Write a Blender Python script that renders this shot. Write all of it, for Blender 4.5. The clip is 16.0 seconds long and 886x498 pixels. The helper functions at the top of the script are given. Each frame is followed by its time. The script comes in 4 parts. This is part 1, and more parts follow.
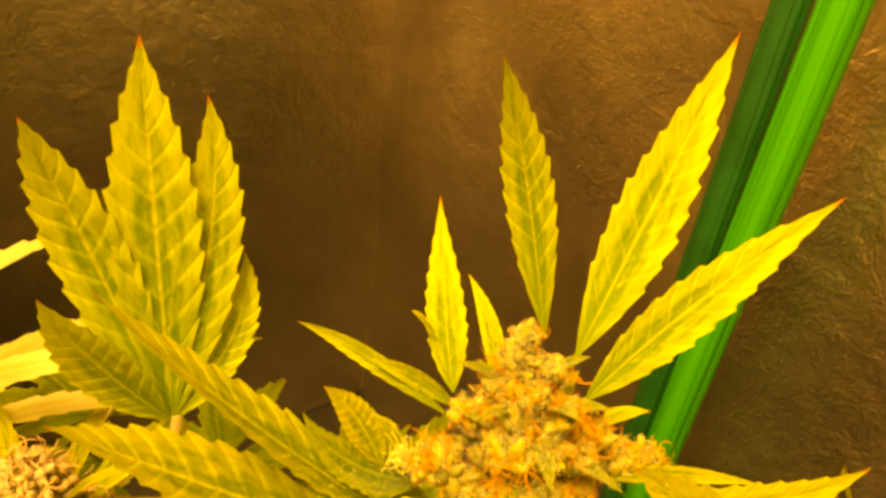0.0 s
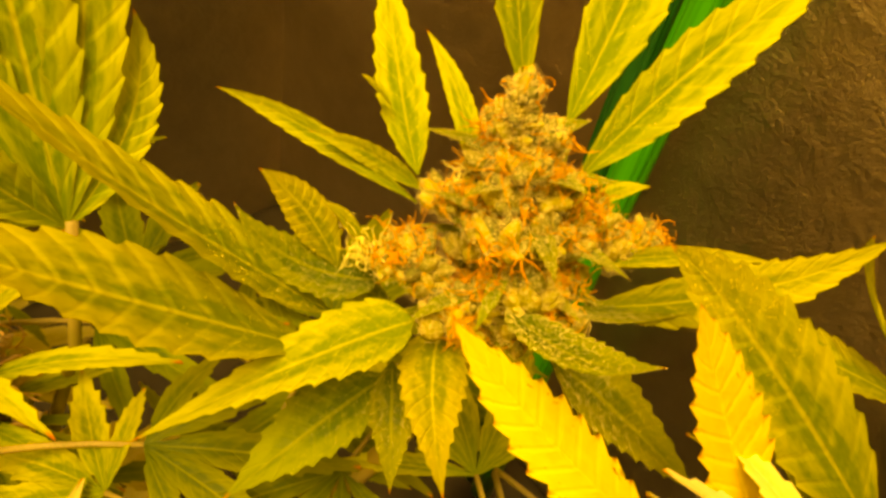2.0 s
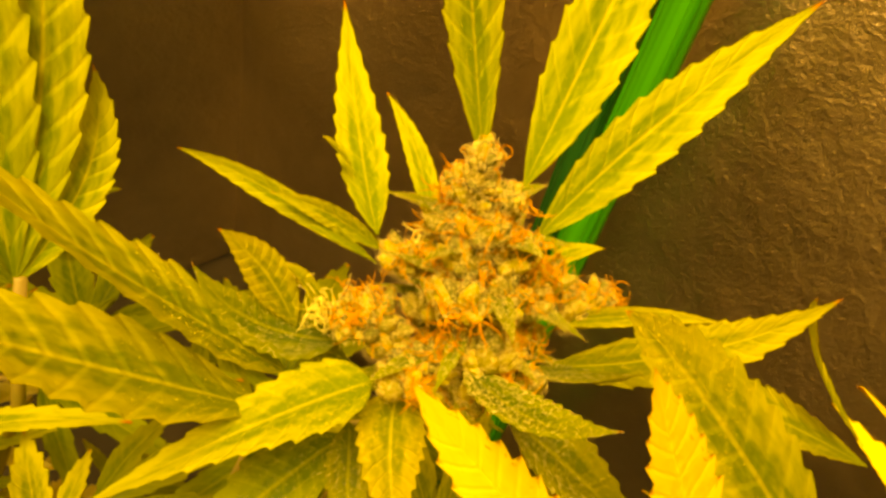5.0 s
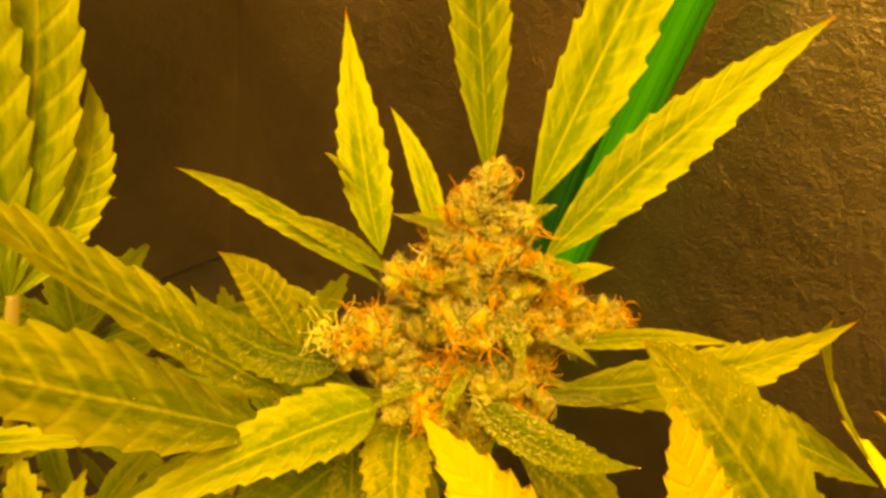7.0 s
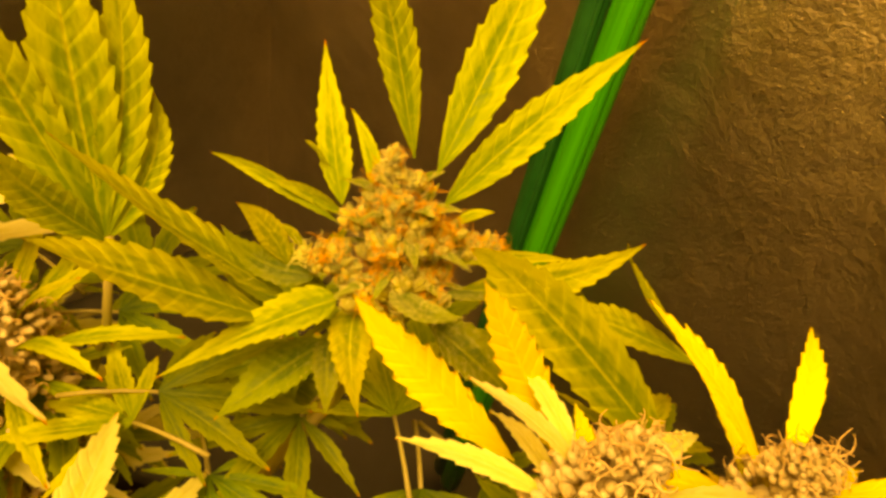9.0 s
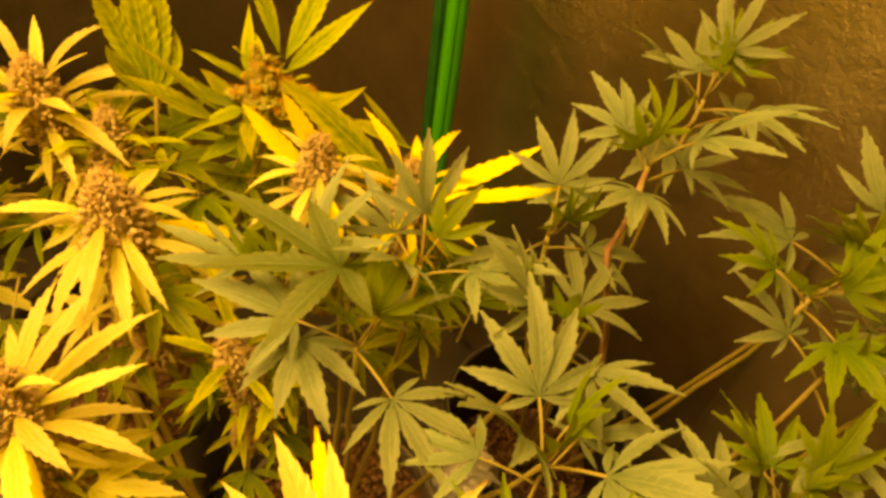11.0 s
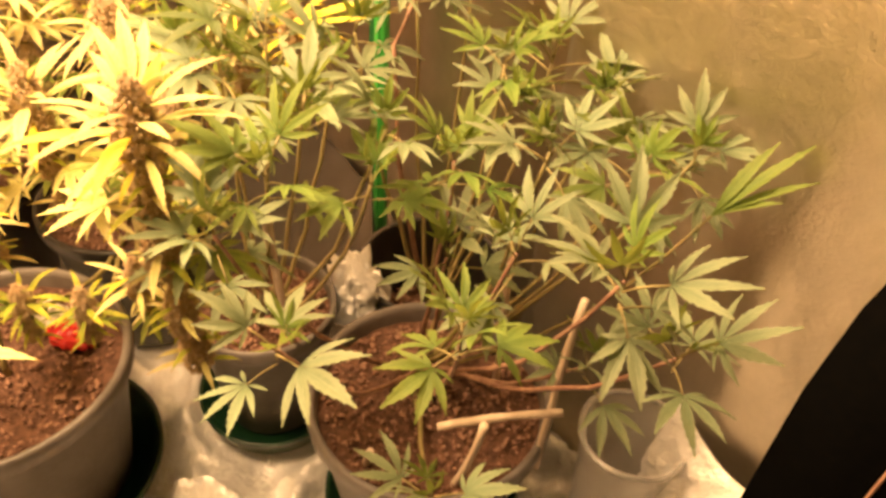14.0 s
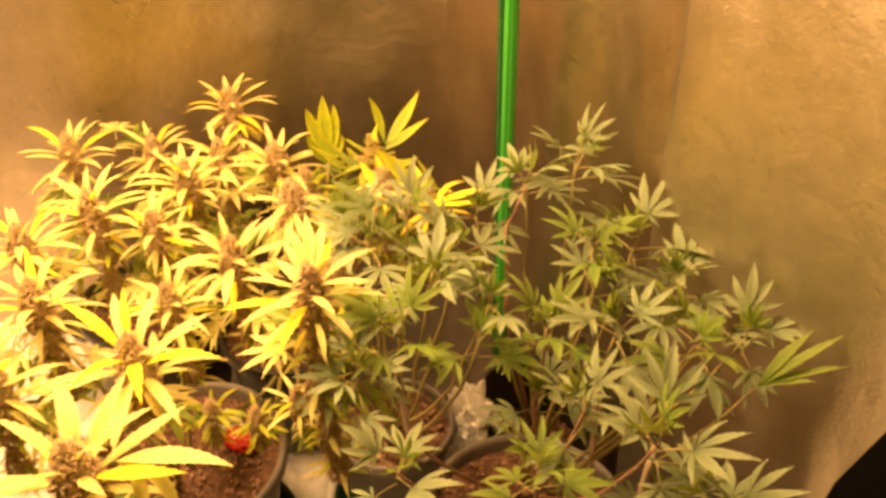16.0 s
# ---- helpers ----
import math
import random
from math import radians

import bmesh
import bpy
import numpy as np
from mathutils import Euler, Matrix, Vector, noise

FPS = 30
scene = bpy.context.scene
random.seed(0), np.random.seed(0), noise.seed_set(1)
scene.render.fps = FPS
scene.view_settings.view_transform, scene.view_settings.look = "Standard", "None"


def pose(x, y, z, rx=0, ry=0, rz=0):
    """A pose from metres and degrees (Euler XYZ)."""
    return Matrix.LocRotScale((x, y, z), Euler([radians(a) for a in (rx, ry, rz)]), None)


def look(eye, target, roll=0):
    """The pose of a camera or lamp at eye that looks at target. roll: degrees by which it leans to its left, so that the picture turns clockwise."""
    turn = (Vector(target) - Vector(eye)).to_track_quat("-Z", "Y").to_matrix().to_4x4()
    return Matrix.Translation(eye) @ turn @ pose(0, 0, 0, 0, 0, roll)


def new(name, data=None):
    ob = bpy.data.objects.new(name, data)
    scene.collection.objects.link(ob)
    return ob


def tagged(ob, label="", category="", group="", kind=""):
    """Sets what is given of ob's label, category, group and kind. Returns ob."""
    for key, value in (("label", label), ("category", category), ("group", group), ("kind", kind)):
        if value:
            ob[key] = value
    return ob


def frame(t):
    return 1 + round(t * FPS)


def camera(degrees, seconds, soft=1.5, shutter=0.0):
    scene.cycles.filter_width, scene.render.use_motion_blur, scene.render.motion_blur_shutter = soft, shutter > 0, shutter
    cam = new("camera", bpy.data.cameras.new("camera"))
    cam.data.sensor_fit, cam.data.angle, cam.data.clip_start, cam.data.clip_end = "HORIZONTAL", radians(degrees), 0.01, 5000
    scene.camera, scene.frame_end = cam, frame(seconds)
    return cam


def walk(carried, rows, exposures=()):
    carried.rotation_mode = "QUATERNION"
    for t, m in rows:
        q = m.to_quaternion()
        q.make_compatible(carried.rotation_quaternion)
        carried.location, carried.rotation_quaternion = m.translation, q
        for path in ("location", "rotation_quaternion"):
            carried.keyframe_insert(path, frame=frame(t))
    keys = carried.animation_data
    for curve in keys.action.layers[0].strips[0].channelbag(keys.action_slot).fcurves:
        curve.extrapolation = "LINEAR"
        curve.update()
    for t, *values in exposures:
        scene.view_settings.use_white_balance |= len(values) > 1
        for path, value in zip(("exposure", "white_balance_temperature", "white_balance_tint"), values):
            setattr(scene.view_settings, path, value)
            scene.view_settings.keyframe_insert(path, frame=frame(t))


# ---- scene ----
cam = camera(61.8, 16.0, soft=3.3)
PATH = [
    (0, (-0.006, -0.094, 0.572), (-0.158, 1.58, -0.513), 8.8),
    (0.5, (-0.011, -0.094, 0.568), (-0.169, 1.466, -0.674), 7.1),
    (1, (-0.012, -0.088, 0.561), (-0.05, 1.444, -0.725), 9.3),
    (1.5, (-0.014, -0.083, 0.554), (0.065, 1.341, -0.848), 12.3),
    (2, (-0.014, -0.078, 0.548), (0.163, 1.31, -0.881), 14.8),
    (2.5, (-0.017, -0.078, 0.548), (0.172, 1.373, -0.815), 15.3),
    (3, (-0.016, -0.075, 0.548), (0.207, 1.371, -0.816), 16.1),
    (3.5, (-0.016, -0.074, 0.547), (0.222, 1.386, -0.799), 16.5),
    (4, (-0.017, -0.075, 0.547), (0.225, 1.409, -0.772), 16.8),
    (4.5, (-0.015, -0.078, 0.55), (0.246, 1.405, -0.766), 17.0),
    (7, (-0.017, -0.073, 0.55), (0.272, 1.408, -0.763), 17.7),
    (7.5, (-0.018, -0.074, 0.55), (0.271, 1.391, -0.781), 17.1),
    (8, (-0.014, -0.076, 0.564), (0.22, 1.369, -0.799), 14.8),
    (8.2, (-0.011, -0.081, 0.57), (0.194, 1.366, -0.795), 14.1),
    (10.3, (0.055, -0.258, 0.703), (0.222, 1.036, -0.813), 17.1),
    (10.5, (0.072, -0.285, 0.726), (0.131, 0.987, -0.817), 13.1),
    (11, (0.123, -0.337, 0.733), (0.11, 1.012, -0.743), 9.5),
    (11.5, (0.212, -0.399, 0.684), (0.053, 1.155, -0.565), 6.1),
    (12, (0.273, -0.448, 0.682), (0.004, 1.104, -0.55), 6.6),
    (12.5, (0.297, -0.482, 0.691), (0.02, 1.056, -0.557), 5.6),
    (13, (0.32, -0.51, 0.698), (0.079, 1.08, -0.491), 4.0),
    (13.5, (0.351, -0.555, 0.713), (0.128, 1.002, -0.522), 4.7),
    (14, (0.365, -0.597, 0.739), (0.055, 0.868, -0.586), 5.0),
    (14.5, (0.366, -0.619, 0.78), (-0.057, 0.817, -0.546), 4.1),
    (15, (0.379, -0.647, 0.822), (-0.129, 0.824, -0.434), 4.1),
    (15.5, (0.395, -0.662, 0.841), (-0.201, 0.761, -0.432), 0.8),
    (16, (0.415, -0.669, 0.857), (-0.307, 0.836, -0.246), -0.8),
]
EXPOSURES = [(0.0, 0.60, 17000, -1), (0.8, 0.24, 17000, -6), (3.5, 0.26, 17000, -5), (4.7, 0.30, 17000, -5), (6.8, 0.18, 17000, -6), (8.2, 0.12, 17000, -7), (10.3, 0.32, 8200, 8), (10.5, 0.32, 8200, 8), (10.7, 0.05, 17500, 5), (11.1, 0.05, 17500, 5), (11.4, 0.5, 8200, 20), (12.0, 0.96, 7000, 24), (12.6, 1.10, 6400, 29), (14.5, 1.28, 6300, 30), (15.0, 1.02, 6900, 33), (15.5, 0.96, 7200, 33), (16.0, 0.86, 7700, 28)]
walk(cam, [(t, look(eye, target, roll)) for t, eye, target, roll in PATH], EXPOSURES)

# ---- light ----
world = bpy.data.worlds.new("dim_room")
world.use_nodes = True
world.node_tree.nodes["Background"].inputs["Color"].default_value = (0.9, 0.75, 0.55, 1)
world.node_tree.nodes["Background"].inputs["Strength"].default_value = 0.02
scene.world = world
lamp_data = bpy.data.lights.new("grow_light", "AREA")
lamp_data.shape, lamp_data.size, lamp_data.size_y = "RECTANGLE", 0.46, 0.30
lamp_data.energy, lamp_data.color = 18.0, (1.0, 0.665, 0.28)
lamp = new("grow_light", lamp_data)
lamp.matrix_world = look((-0.16, -0.31, 1.15), (-0.05, -0.20, 0.3))

# ---- materials ----


def material(name):
    m = bpy.data.materials.new(name)
    m.use_nodes = True
    nt = m.node_tree
    nt.nodes.clear()
    out = nt.nodes.new("ShaderNodeOutputMaterial")
    return m, nt, out


def node(nt, kind, **inputs):
    n = nt.nodes.new(kind)
    for key, value in inputs.items():
        n.inputs[key.replace("_", " ")].default_value = value
    return n


def calc(nt, op, a, b=None, c=None, clamp=False):
    n = nt.nodes.new("ShaderNodeMath")
    n.operation, n.use_clamp = op, clamp
    for i, v in enumerate((a, b, c)):
        if v is None:
            continue
        if isinstance(v, (int, float)):
            n.inputs[i].default_value = v
        else:
            nt.links.new(v, n.inputs[i])
    return n.outputs[0]


def blend(nt, fac, a, b, mode="MIX"):
    n = nt.nodes.new("ShaderNodeMix")
    n.data_type, n.blend_type = "RGBA", mode
    for i, v in ((0, fac), (6, a), (7, b)):
        if isinstance(v, (int, float)):
            n.inputs[i].default_value = v
        elif isinstance(v, tuple):
            n.inputs[i].default_value = (*v, 1) if len(v) == 3 else v
        else:
            nt.links.new(v, n.inputs[i])
    return n.outputs[2]


def noise_of(nt, scale, detail=4.0, coords="Object", rough=0.6, stretch=None):
    tc = nt.nodes.new("ShaderNodeTexCoord")
    n = node(nt, "ShaderNodeTexNoise", Scale=scale, Detail=detail, Roughness=rough)
    src = tc.outputs[coords]
    if stretch:
        mp = nt.nodes.new("ShaderNodeMapping")
        mp.inputs["Scale"].default_value = stretch
        nt.links.new(src, mp.inputs["Vector"])
        src = mp.outputs["Vector"]
    nt.links.new(src, n.inputs["Vector"])
    return n.outputs["Fac"]


def ramp(nt, fac, lo, hi):
    return calc(nt, "MULTIPLY", calc(nt, "SUBTRACT", fac, lo), 1.0 / (hi - lo), clamp=True)


def bumped(nt, height, strength, distance):
    b = node(nt, "ShaderNodeBump", Strength=strength, Distance=distance)
    nt.links.new(height, b.inputs["Height"])
    return b.outputs["Normal"]


def leaf_material(name, base, alt, vein, tip=(0.55, 0.16, 0.02), tip_from=0.96, spots=0.0, through_light=0.32, glow=(0.55, 0.6, 0.08)):
    """A leaf: veins by its own length and width, mottling at two scales, burnt tip."""
    m, nt, out = material(name)
    uv = nt.nodes.new("ShaderNodeUVMap")
    sep = nt.nodes.new("ShaderNodeSeparateXYZ")
    nt.links.new(uv.outputs[0], sep.inputs[0])
    across = calc(nt, "MULTIPLY", calc(nt, "ABSOLUTE", calc(nt, "SUBTRACT", sep.outputs[0], 0.5)), 2.0)
    along = sep.outputs[1]
    rib = calc(nt, "SUBTRACT", 1.0, ramp(nt, across, 0.02, 0.075))
    phase = calc(nt, "FRACT", calc(nt, "MULTIPLY", calc(nt, "SUBTRACT", along, calc(nt, "MULTIPLY", across, 0.10)), 12.0))
    side = calc(nt, "SUBTRACT", 1.0, ramp(nt, calc(nt, "ABSOLUTE", calc(nt, "SUBTRACT", phase, 0.5)), 0.03, 0.16))
    info = nt.nodes.new("ShaderNodeObjectInfo")
    coarse = noise_of(nt, 7.0, 3.0, "UV")
    fine = noise_of(nt, 40.0, 5.0, "UV")
    fade = calc(nt, "ADD", calc(nt, "MULTIPLY", across, 0.35), calc(nt, "MULTIPLY", along, 0.45))
    fade = calc(nt, "ADD", calc(nt, "SUBTRACT", fade, 0.62), coarse)
    fade = calc(nt, "ADD", fade, calc(nt, "MULTIPLY", calc(nt, "SUBTRACT", side, 0.5), 0.07))
    col = blend(nt, ramp(nt, fade, 0.02, 0.42), base, alt)
    col = blend(nt, calc(nt, "MULTIPLY", ramp(nt, fine, 0.4, 0.75), 0.35), col, alt)
    hs = node(nt, "ShaderNodeHueSaturation")
    nt.links.new(col, hs.inputs["Color"])
    nt.links.new(calc(nt, "ADD", 0.485, calc(nt, "MULTIPLY", info.outputs["Random"], 0.03)), hs.inputs["Hue"])
    nt.links.new(calc(nt, "ADD", 0.88, calc(nt, "MULTIPLY", info.outputs["Random"], 0.26)), hs.inputs["Value"])
    col = blend(nt, calc(nt, "MULTIPLY", side, 0.045), hs.outputs[0], vein)
    col = blend(nt, calc(nt, "MULTIPLY", rib, 0.5), col, vein)
    if spots:
        sp = ramp(nt, noise_of(nt, 16.0, 2.0, "UV"), 0.64, 0.67)
        col = blend(nt, calc(nt, "MULTIPLY", calc(nt, "MULTIPLY", sp, ramp(nt, across, 0.45, 0.8)), spots), col, (0.25, 0.05, 0.01))
        burnt = calc(nt, "MULTIPLY", ramp(nt, across, 0.86, 0.96), ramp(nt, calc(nt, "ADD", side, calc(nt, "MULTIPLY", coarse, 0.8)), 0.75, 1.1))
        col = blend(nt, calc(nt, "MULTIPLY", burnt, spots), col, (0.33, 0.07, 0.012))
    wob = calc(nt, "ADD", along, calc(nt, "MULTIPLY", calc(nt, "SUBTRACT", fine, 0.5), 0.06))
    col = blend(nt, ramp(nt, wob, tip_from, tip_from + 0.03), col, tip)
    hgt = calc(nt, "ADD", calc(nt, "MULTIPLY", calc(nt, "ADD", side, rib), -0.5), calc(nt, "MULTIPLY", fine, 0.7))
    nrm = bumped(nt, hgt, 0.5, 0.0006)
    p = node(nt, "ShaderNodeBsdfPrincipled", Roughness=0.52)
    p.inputs["Specular IOR Level"].default_value = 0.35
    nt.links.new(col, p.inputs["Base Color"])
    nt.links.new(nrm, p.inputs["Normal"])
    tr = nt.nodes.new("ShaderNodeBsdfTranslucent")
    nt.links.new(blend(nt, 0.5, col, glow, "MIX"), tr.inputs["Color"])
    mx = node(nt, "ShaderNodeMixShader", Fac=through_light)
    nt.links.new(p.outputs[0], mx.inputs[1])
    nt.links.new(tr.outputs[0], mx.inputs[2])
    nt.links.new(mx.outputs[0], out.inputs[0])
    return m


def plain(name, a, b, scale=60.0, rough=0.5, metal=0.0, bump=0.2, bump_scale=200.0, distance=0.001, coords="Object", stretch=None, rough_var=0.15):
    m, nt, out = material(name)
    p = node(nt, "ShaderNodeBsdfPrincipled", Metallic=metal)
    n1 = noise_of(nt, scale, 5.0, coords, stretch=stretch)
    n2 = noise_of(nt, bump_scale, 6.0, coords, stretch=stretch)
    col = blend(nt, ramp(nt, n1, 0.35, 0.66), a, b)
    nt.links.new(col, p.inputs["Base Color"])
    nt.links.new(calc(nt, "ADD", rough - rough_var / 2, calc(nt, "MULTIPLY", n2, rough_var)), p.inputs["Roughness"])
    nt.links.new(bumped(nt, n2, bump, distance), p.inputs["Normal"])
    nt.links.new(p.outputs[0], out.inputs[0])
    return m


GREEN = leaf_material("ripe_leaf_green", (0.10, 0.17, 0.015), (0.445, 0.455, 0.026), (0.62, 0.58, 0.08), tip_from=0.945)
DEEP = leaf_material("ripe_leaf_deep_green", (0.045, 0.095, 0.016), (0.19, 0.23, 0.025), (0.38, 0.38, 0.06))
YELLOW = leaf_material("ripe_leaf_yellow", (0.80, 0.65, 0.045), (0.88, 0.74, 0.07), (0.90, 0.78, 0.16), spots=0.9, through_light=0.34, glow=(0.92, 0.76, 0.05))
GOLD = leaf_material("fading_leaf_gold", (0.58, 0.54, 0.15), (0.76, 0.70, 0.30), (0.82, 0.76, 0.42), tip_from=0.96, through_light=0.4, glow=(0.8, 0.68, 0.18))
YOUNG = leaf_material("young_leaf_grey_green", (0.125, 0.175, 0.088), (0.225, 0.265, 0.145), (0.32, 0.35, 0.19), tip=(0.5, 0.45, 0.12), tip_from=0.97, through_light=0.22)
# young leaf colours darkened to carry the shade on one fan leaf
YOUNG_SHADED = leaf_material("young_leaf_shaded_green", (0.06, 0.11, 0.03), (0.13, 0.17, 0.06), (0.24, 0.27, 0.12), tip=(0.4, 0.4, 0.12), tip_from=0.98)
SHOOT = leaf_material("young_shoot_green", (0.085, 0.16, 0.025), (0.18, 0.245, 0.045), (0.29, 0.33, 0.09), tip=(0.5, 0.45, 0.1), tip_from=0.98)


def calyx_material(name, a, b):
    m, nt, out = material(name)
    geo = nt.nodes.new("ShaderNodeNewGeometry")
    isl = geo.outputs["Random Per Island"]
    n1 = noise_of(nt, 420.0, 4.0)
    n2 = noise_of(nt, 2200.0, 3.0)
    col = blend(nt, isl, a, b)
    col = blend(nt, calc(nt, "MULTIPLY", ramp(nt, n1, 0.45, 0.75), 0.55), col, (0.40, 0.25, 0.08))
    col = blend(nt, calc(nt, "MULTIPLY", ramp(nt, n2, 0.50, 0.62), 0.40), col, (0.76, 0.66, 0.36))
    p = node(nt, "ShaderNodeBsdfPrincipled", Roughness=0.55)
    nt.links.new(col, p.inputs["Base Color"])
    nt.links.new(bumped(nt, n2, 0.9, 0.0006), p.inputs["Normal"])
    nt.links.new(p.outputs[0], out.inputs[0])
    return m


CALYX = calyx_material("frosted_calyx", (0.06, 0.08, 0.012), (0.40, 0.36, 0.06))
CALYX_DRY = calyx_material("frosted_calyx_brown", (0.38, 0.27, 0.13), (0.60, 0.47, 0.29))
PISTIL = plain("pistil_orange", (0.56, 0.22, 0.03), (0.68, 0.36, 0.08), 90.0, 0.6)
PISTIL_DRY = plain("pistil_dry_beige", (0.46, 0.27, 0.11), (0.62, 0.43, 0.23), 90.0, 0.6)
PISTIL_PALE = plain("pistil_pale_yellow", (0.72, 0.66, 0.22), (0.80, 0.74, 0.34), 90.0, 0.6)
FROST = plain("resin_frost", (0.74, 0.62, 0.26), (0.86, 0.76, 0.40), 300.0, 0.25)
STEM = plain("stem_green_brown", (0.22, 0.20, 0.06), (0.32, 0.24, 0.10), 120.0, 0.55, stretch=(1, 1, 0.2))
WOODY = plain("stem_red_brown", (0.20, 0.095, 0.06), (0.34, 0.20, 0.12), 90.0, 0.6, bump=0.5)
STICK = plain("dry_pale_stick", (0.52, 0.40, 0.28), (0.68, 0.56, 0.42), 70.0, 0.65, bump=0.4, stretch=(1, 1, 0.15))
STAKE = plain("green_plastic_stake", (0.012, 0.22, 0.025), (0.05, 0.42, 0.06), 170.0, 0.32, bump=0.15, stretch=(1, 1, 0.01))
STAKE_DARK = plain("dark_green_plastic", (0.006, 0.075, 0.018), (0.012, 0.11, 0.03), 40.0, 0.4)
SAUCER = plain("dark_green_saucer_plastic", (0.004, 0.022, 0.009), (0.008, 0.036, 0.015), 50.0, 0.3)
POT = plain("grey_pot_plastic", (0.115, 0.10, 0.09), (0.17, 0.15, 0.135), 30.0, 0.42, bump=0.15)
POT_BLACK = plain("black_pot_plastic", (0.010, 0.009, 0.008), (0.02, 0.018, 0.016), 30.0, 0.4)
SOIL = plain("brown_soil", (0.065, 0.026, 0.014), (0.19, 0.09, 0.052), 160.0, 0.75, bump=1.0, bump_scale=320.0, distance=0.004)
CRUMB = plain("soil_crumb", (0.12, 0.05, 0.03), (0.36, 0.20, 0.13), 120.0, 0.6, bump=0.6)
BLACK = plain("black_tent_fabric", (0.0012, 0.0012, 0.0012), (0.002, 0.0018, 0.0016), 200.0, 0.95, bump=0.1)
BLACK.node_tree.nodes["Principled BSDF"].inputs["Specular IOR Level"].default_value = 0.02
ROOM = plain("dark_room_paint", (0.05, 0.04, 0.03), (0.07, 0.055, 0.04), 6.0, 0.9)
RED = plain("red_printed_film", (0.46, 0.018, 0.014), (0.58, 0.03, 0.02), 40.0, 0.25)
WHITE = plain("white_printed_film", (0.70, 0.64, 0.55), (0.80, 0.76, 0.68), 40.0, 0.3)


def foil_material(name, tint, rough, crinkle, fine, metal=1.0):
    """Aluminised film: metal with shallow creases and fine embossing, hazed in patches."""
    m, nt, out = material(name)
    p = node(nt, "ShaderNodeBsdfPrincipled", Metallic=metal)
    big = noise_of(nt, 5.0, 4.0)
    mid = noise_of(nt, 26.0, 6.0, rough=0.7)
    small = noise_of(nt, 420.0, 3.0)
    col = blend(nt, ramp(nt, mid, 0.3, 0.7), tint, tuple(c * 0.82 for c in tint))
    nt.links.new(col, p.inputs["Base Color"])
    nt.links.new(calc(nt, "ADD", rough, calc(nt, "MULTIPLY", ramp(nt, big, 0.3, 0.7), 0.14)), p.inputs["Roughness"])
    hgt = calc(nt, "ADD", calc(nt, "MULTIPLY", mid, crinkle), calc(nt, "MULTIPLY", small, fine))
    long_folds = noise_of(nt, 3.0, 5.0, rough=0.65, stretch=(1.0, 1.0, 0.35))
    hgt = calc(nt, "ADD", hgt, calc(nt, "MULTIPLY", long_folds, crinkle * 2.0))
    nt.links.new(bumped(nt, hgt, 1.0, 0.02), p.inputs["Normal"])
    nt.links.new(p.outputs[0], out.inputs[0])
    return m


FOIL = foil_material("silver_tent_film", (0.68, 0.58, 0.46), 0.27, 0.15, 0.024)
# wall film again, its tint raised to stand for the brighter lit panel
FOIL_BRIGHTENED = foil_material("brightened_tent_film", (0.68, 0.61, 0.49), 0.34, 0.12, 0.012)
FOIL_FLOOR = foil_material("crumpled_floor_film", (0.92, 0.90, 0.87), 0.30, 0.42, 0.006, 0.45)

cup_mat, nt, out = material("clear_crumpled_plastic")
glass = node(nt, "ShaderNodeBsdfPrincipled", Roughness=0.12, IOR=1.45)
glass.inputs["Transmission Weight"].default_value = 0.8
glass.inputs["Base Color"].default_value = (0.95, 0.94, 0.92, 1)
nt.links.new(bumped(nt, noise_of(nt, 60.0, 3.0), 0.6, 0.003), glass.inputs["Normal"])
nt.links.new(glass.outputs[0], out.inputs[0])

# ---- mesh helpers ----


class Shape:
    """Points, faces, leaf coordinates and smoothness gathered into one mesh."""

    def __init__(self):
        self.v, self.f, self.uv, self.mi = [], [], [], []

    def add(self, verts, faces, uvs=None, slot=0):
        k = len(self.v)
        self.v += [tuple(p) for p in verts]
        self.f += [tuple(k + i for i in f) for f in faces]
        self.uv += list(uvs) if uvs else [(0.5, 0.5)] * len(verts)
        self.mi += [slot] * len(faces)
        return self

    def mesh(self, name, *mats, smooth=True):
        me = bpy.data.meshes.new(name)
        me.from_pydata(self.v, [], self.f)
        for m in mats:
            me.materials.append(m)
        layer = me.uv_layers.new(name="UVMap")
        idx = np.empty(len(me.loops), dtype=np.int32)
        me.loops.foreach_get("vertex_index", idx)
        layer.data.foreach_set("uv", np.array(self.uv, dtype=np.float32)[idx].ravel())
        me.polygons.foreach_set("material_index", np.array(self.mi, dtype=np.int32))
        me.polygons.foreach_set("use_smooth", [smooth] * len(me.polygons))
        me.update()
        return me


def thing(name, loc, label, category, group=""):
    e = new(name)
    e.empty_display_size = 0.02
    e.location = loc
    return tagged(e, label, category, group)


def child(name, me, parent, m=None, label=""):
    """A part: m is its pose in the world, the parents being unturned empties or parts."""
    ob = new(name, me)
    ob.parent = parent
    base = Vector(parent.location)
    if parent.parent:
        base = base + Vector(parent.parent.location)
    ob.matrix_basis = Matrix.Translation(-base) @ (m or Matrix.Identity(4))
    return tagged(ob, label)


def solid(name, me, label, category, kind=""):
    return tagged(new(name, me), label, category, kind=kind)


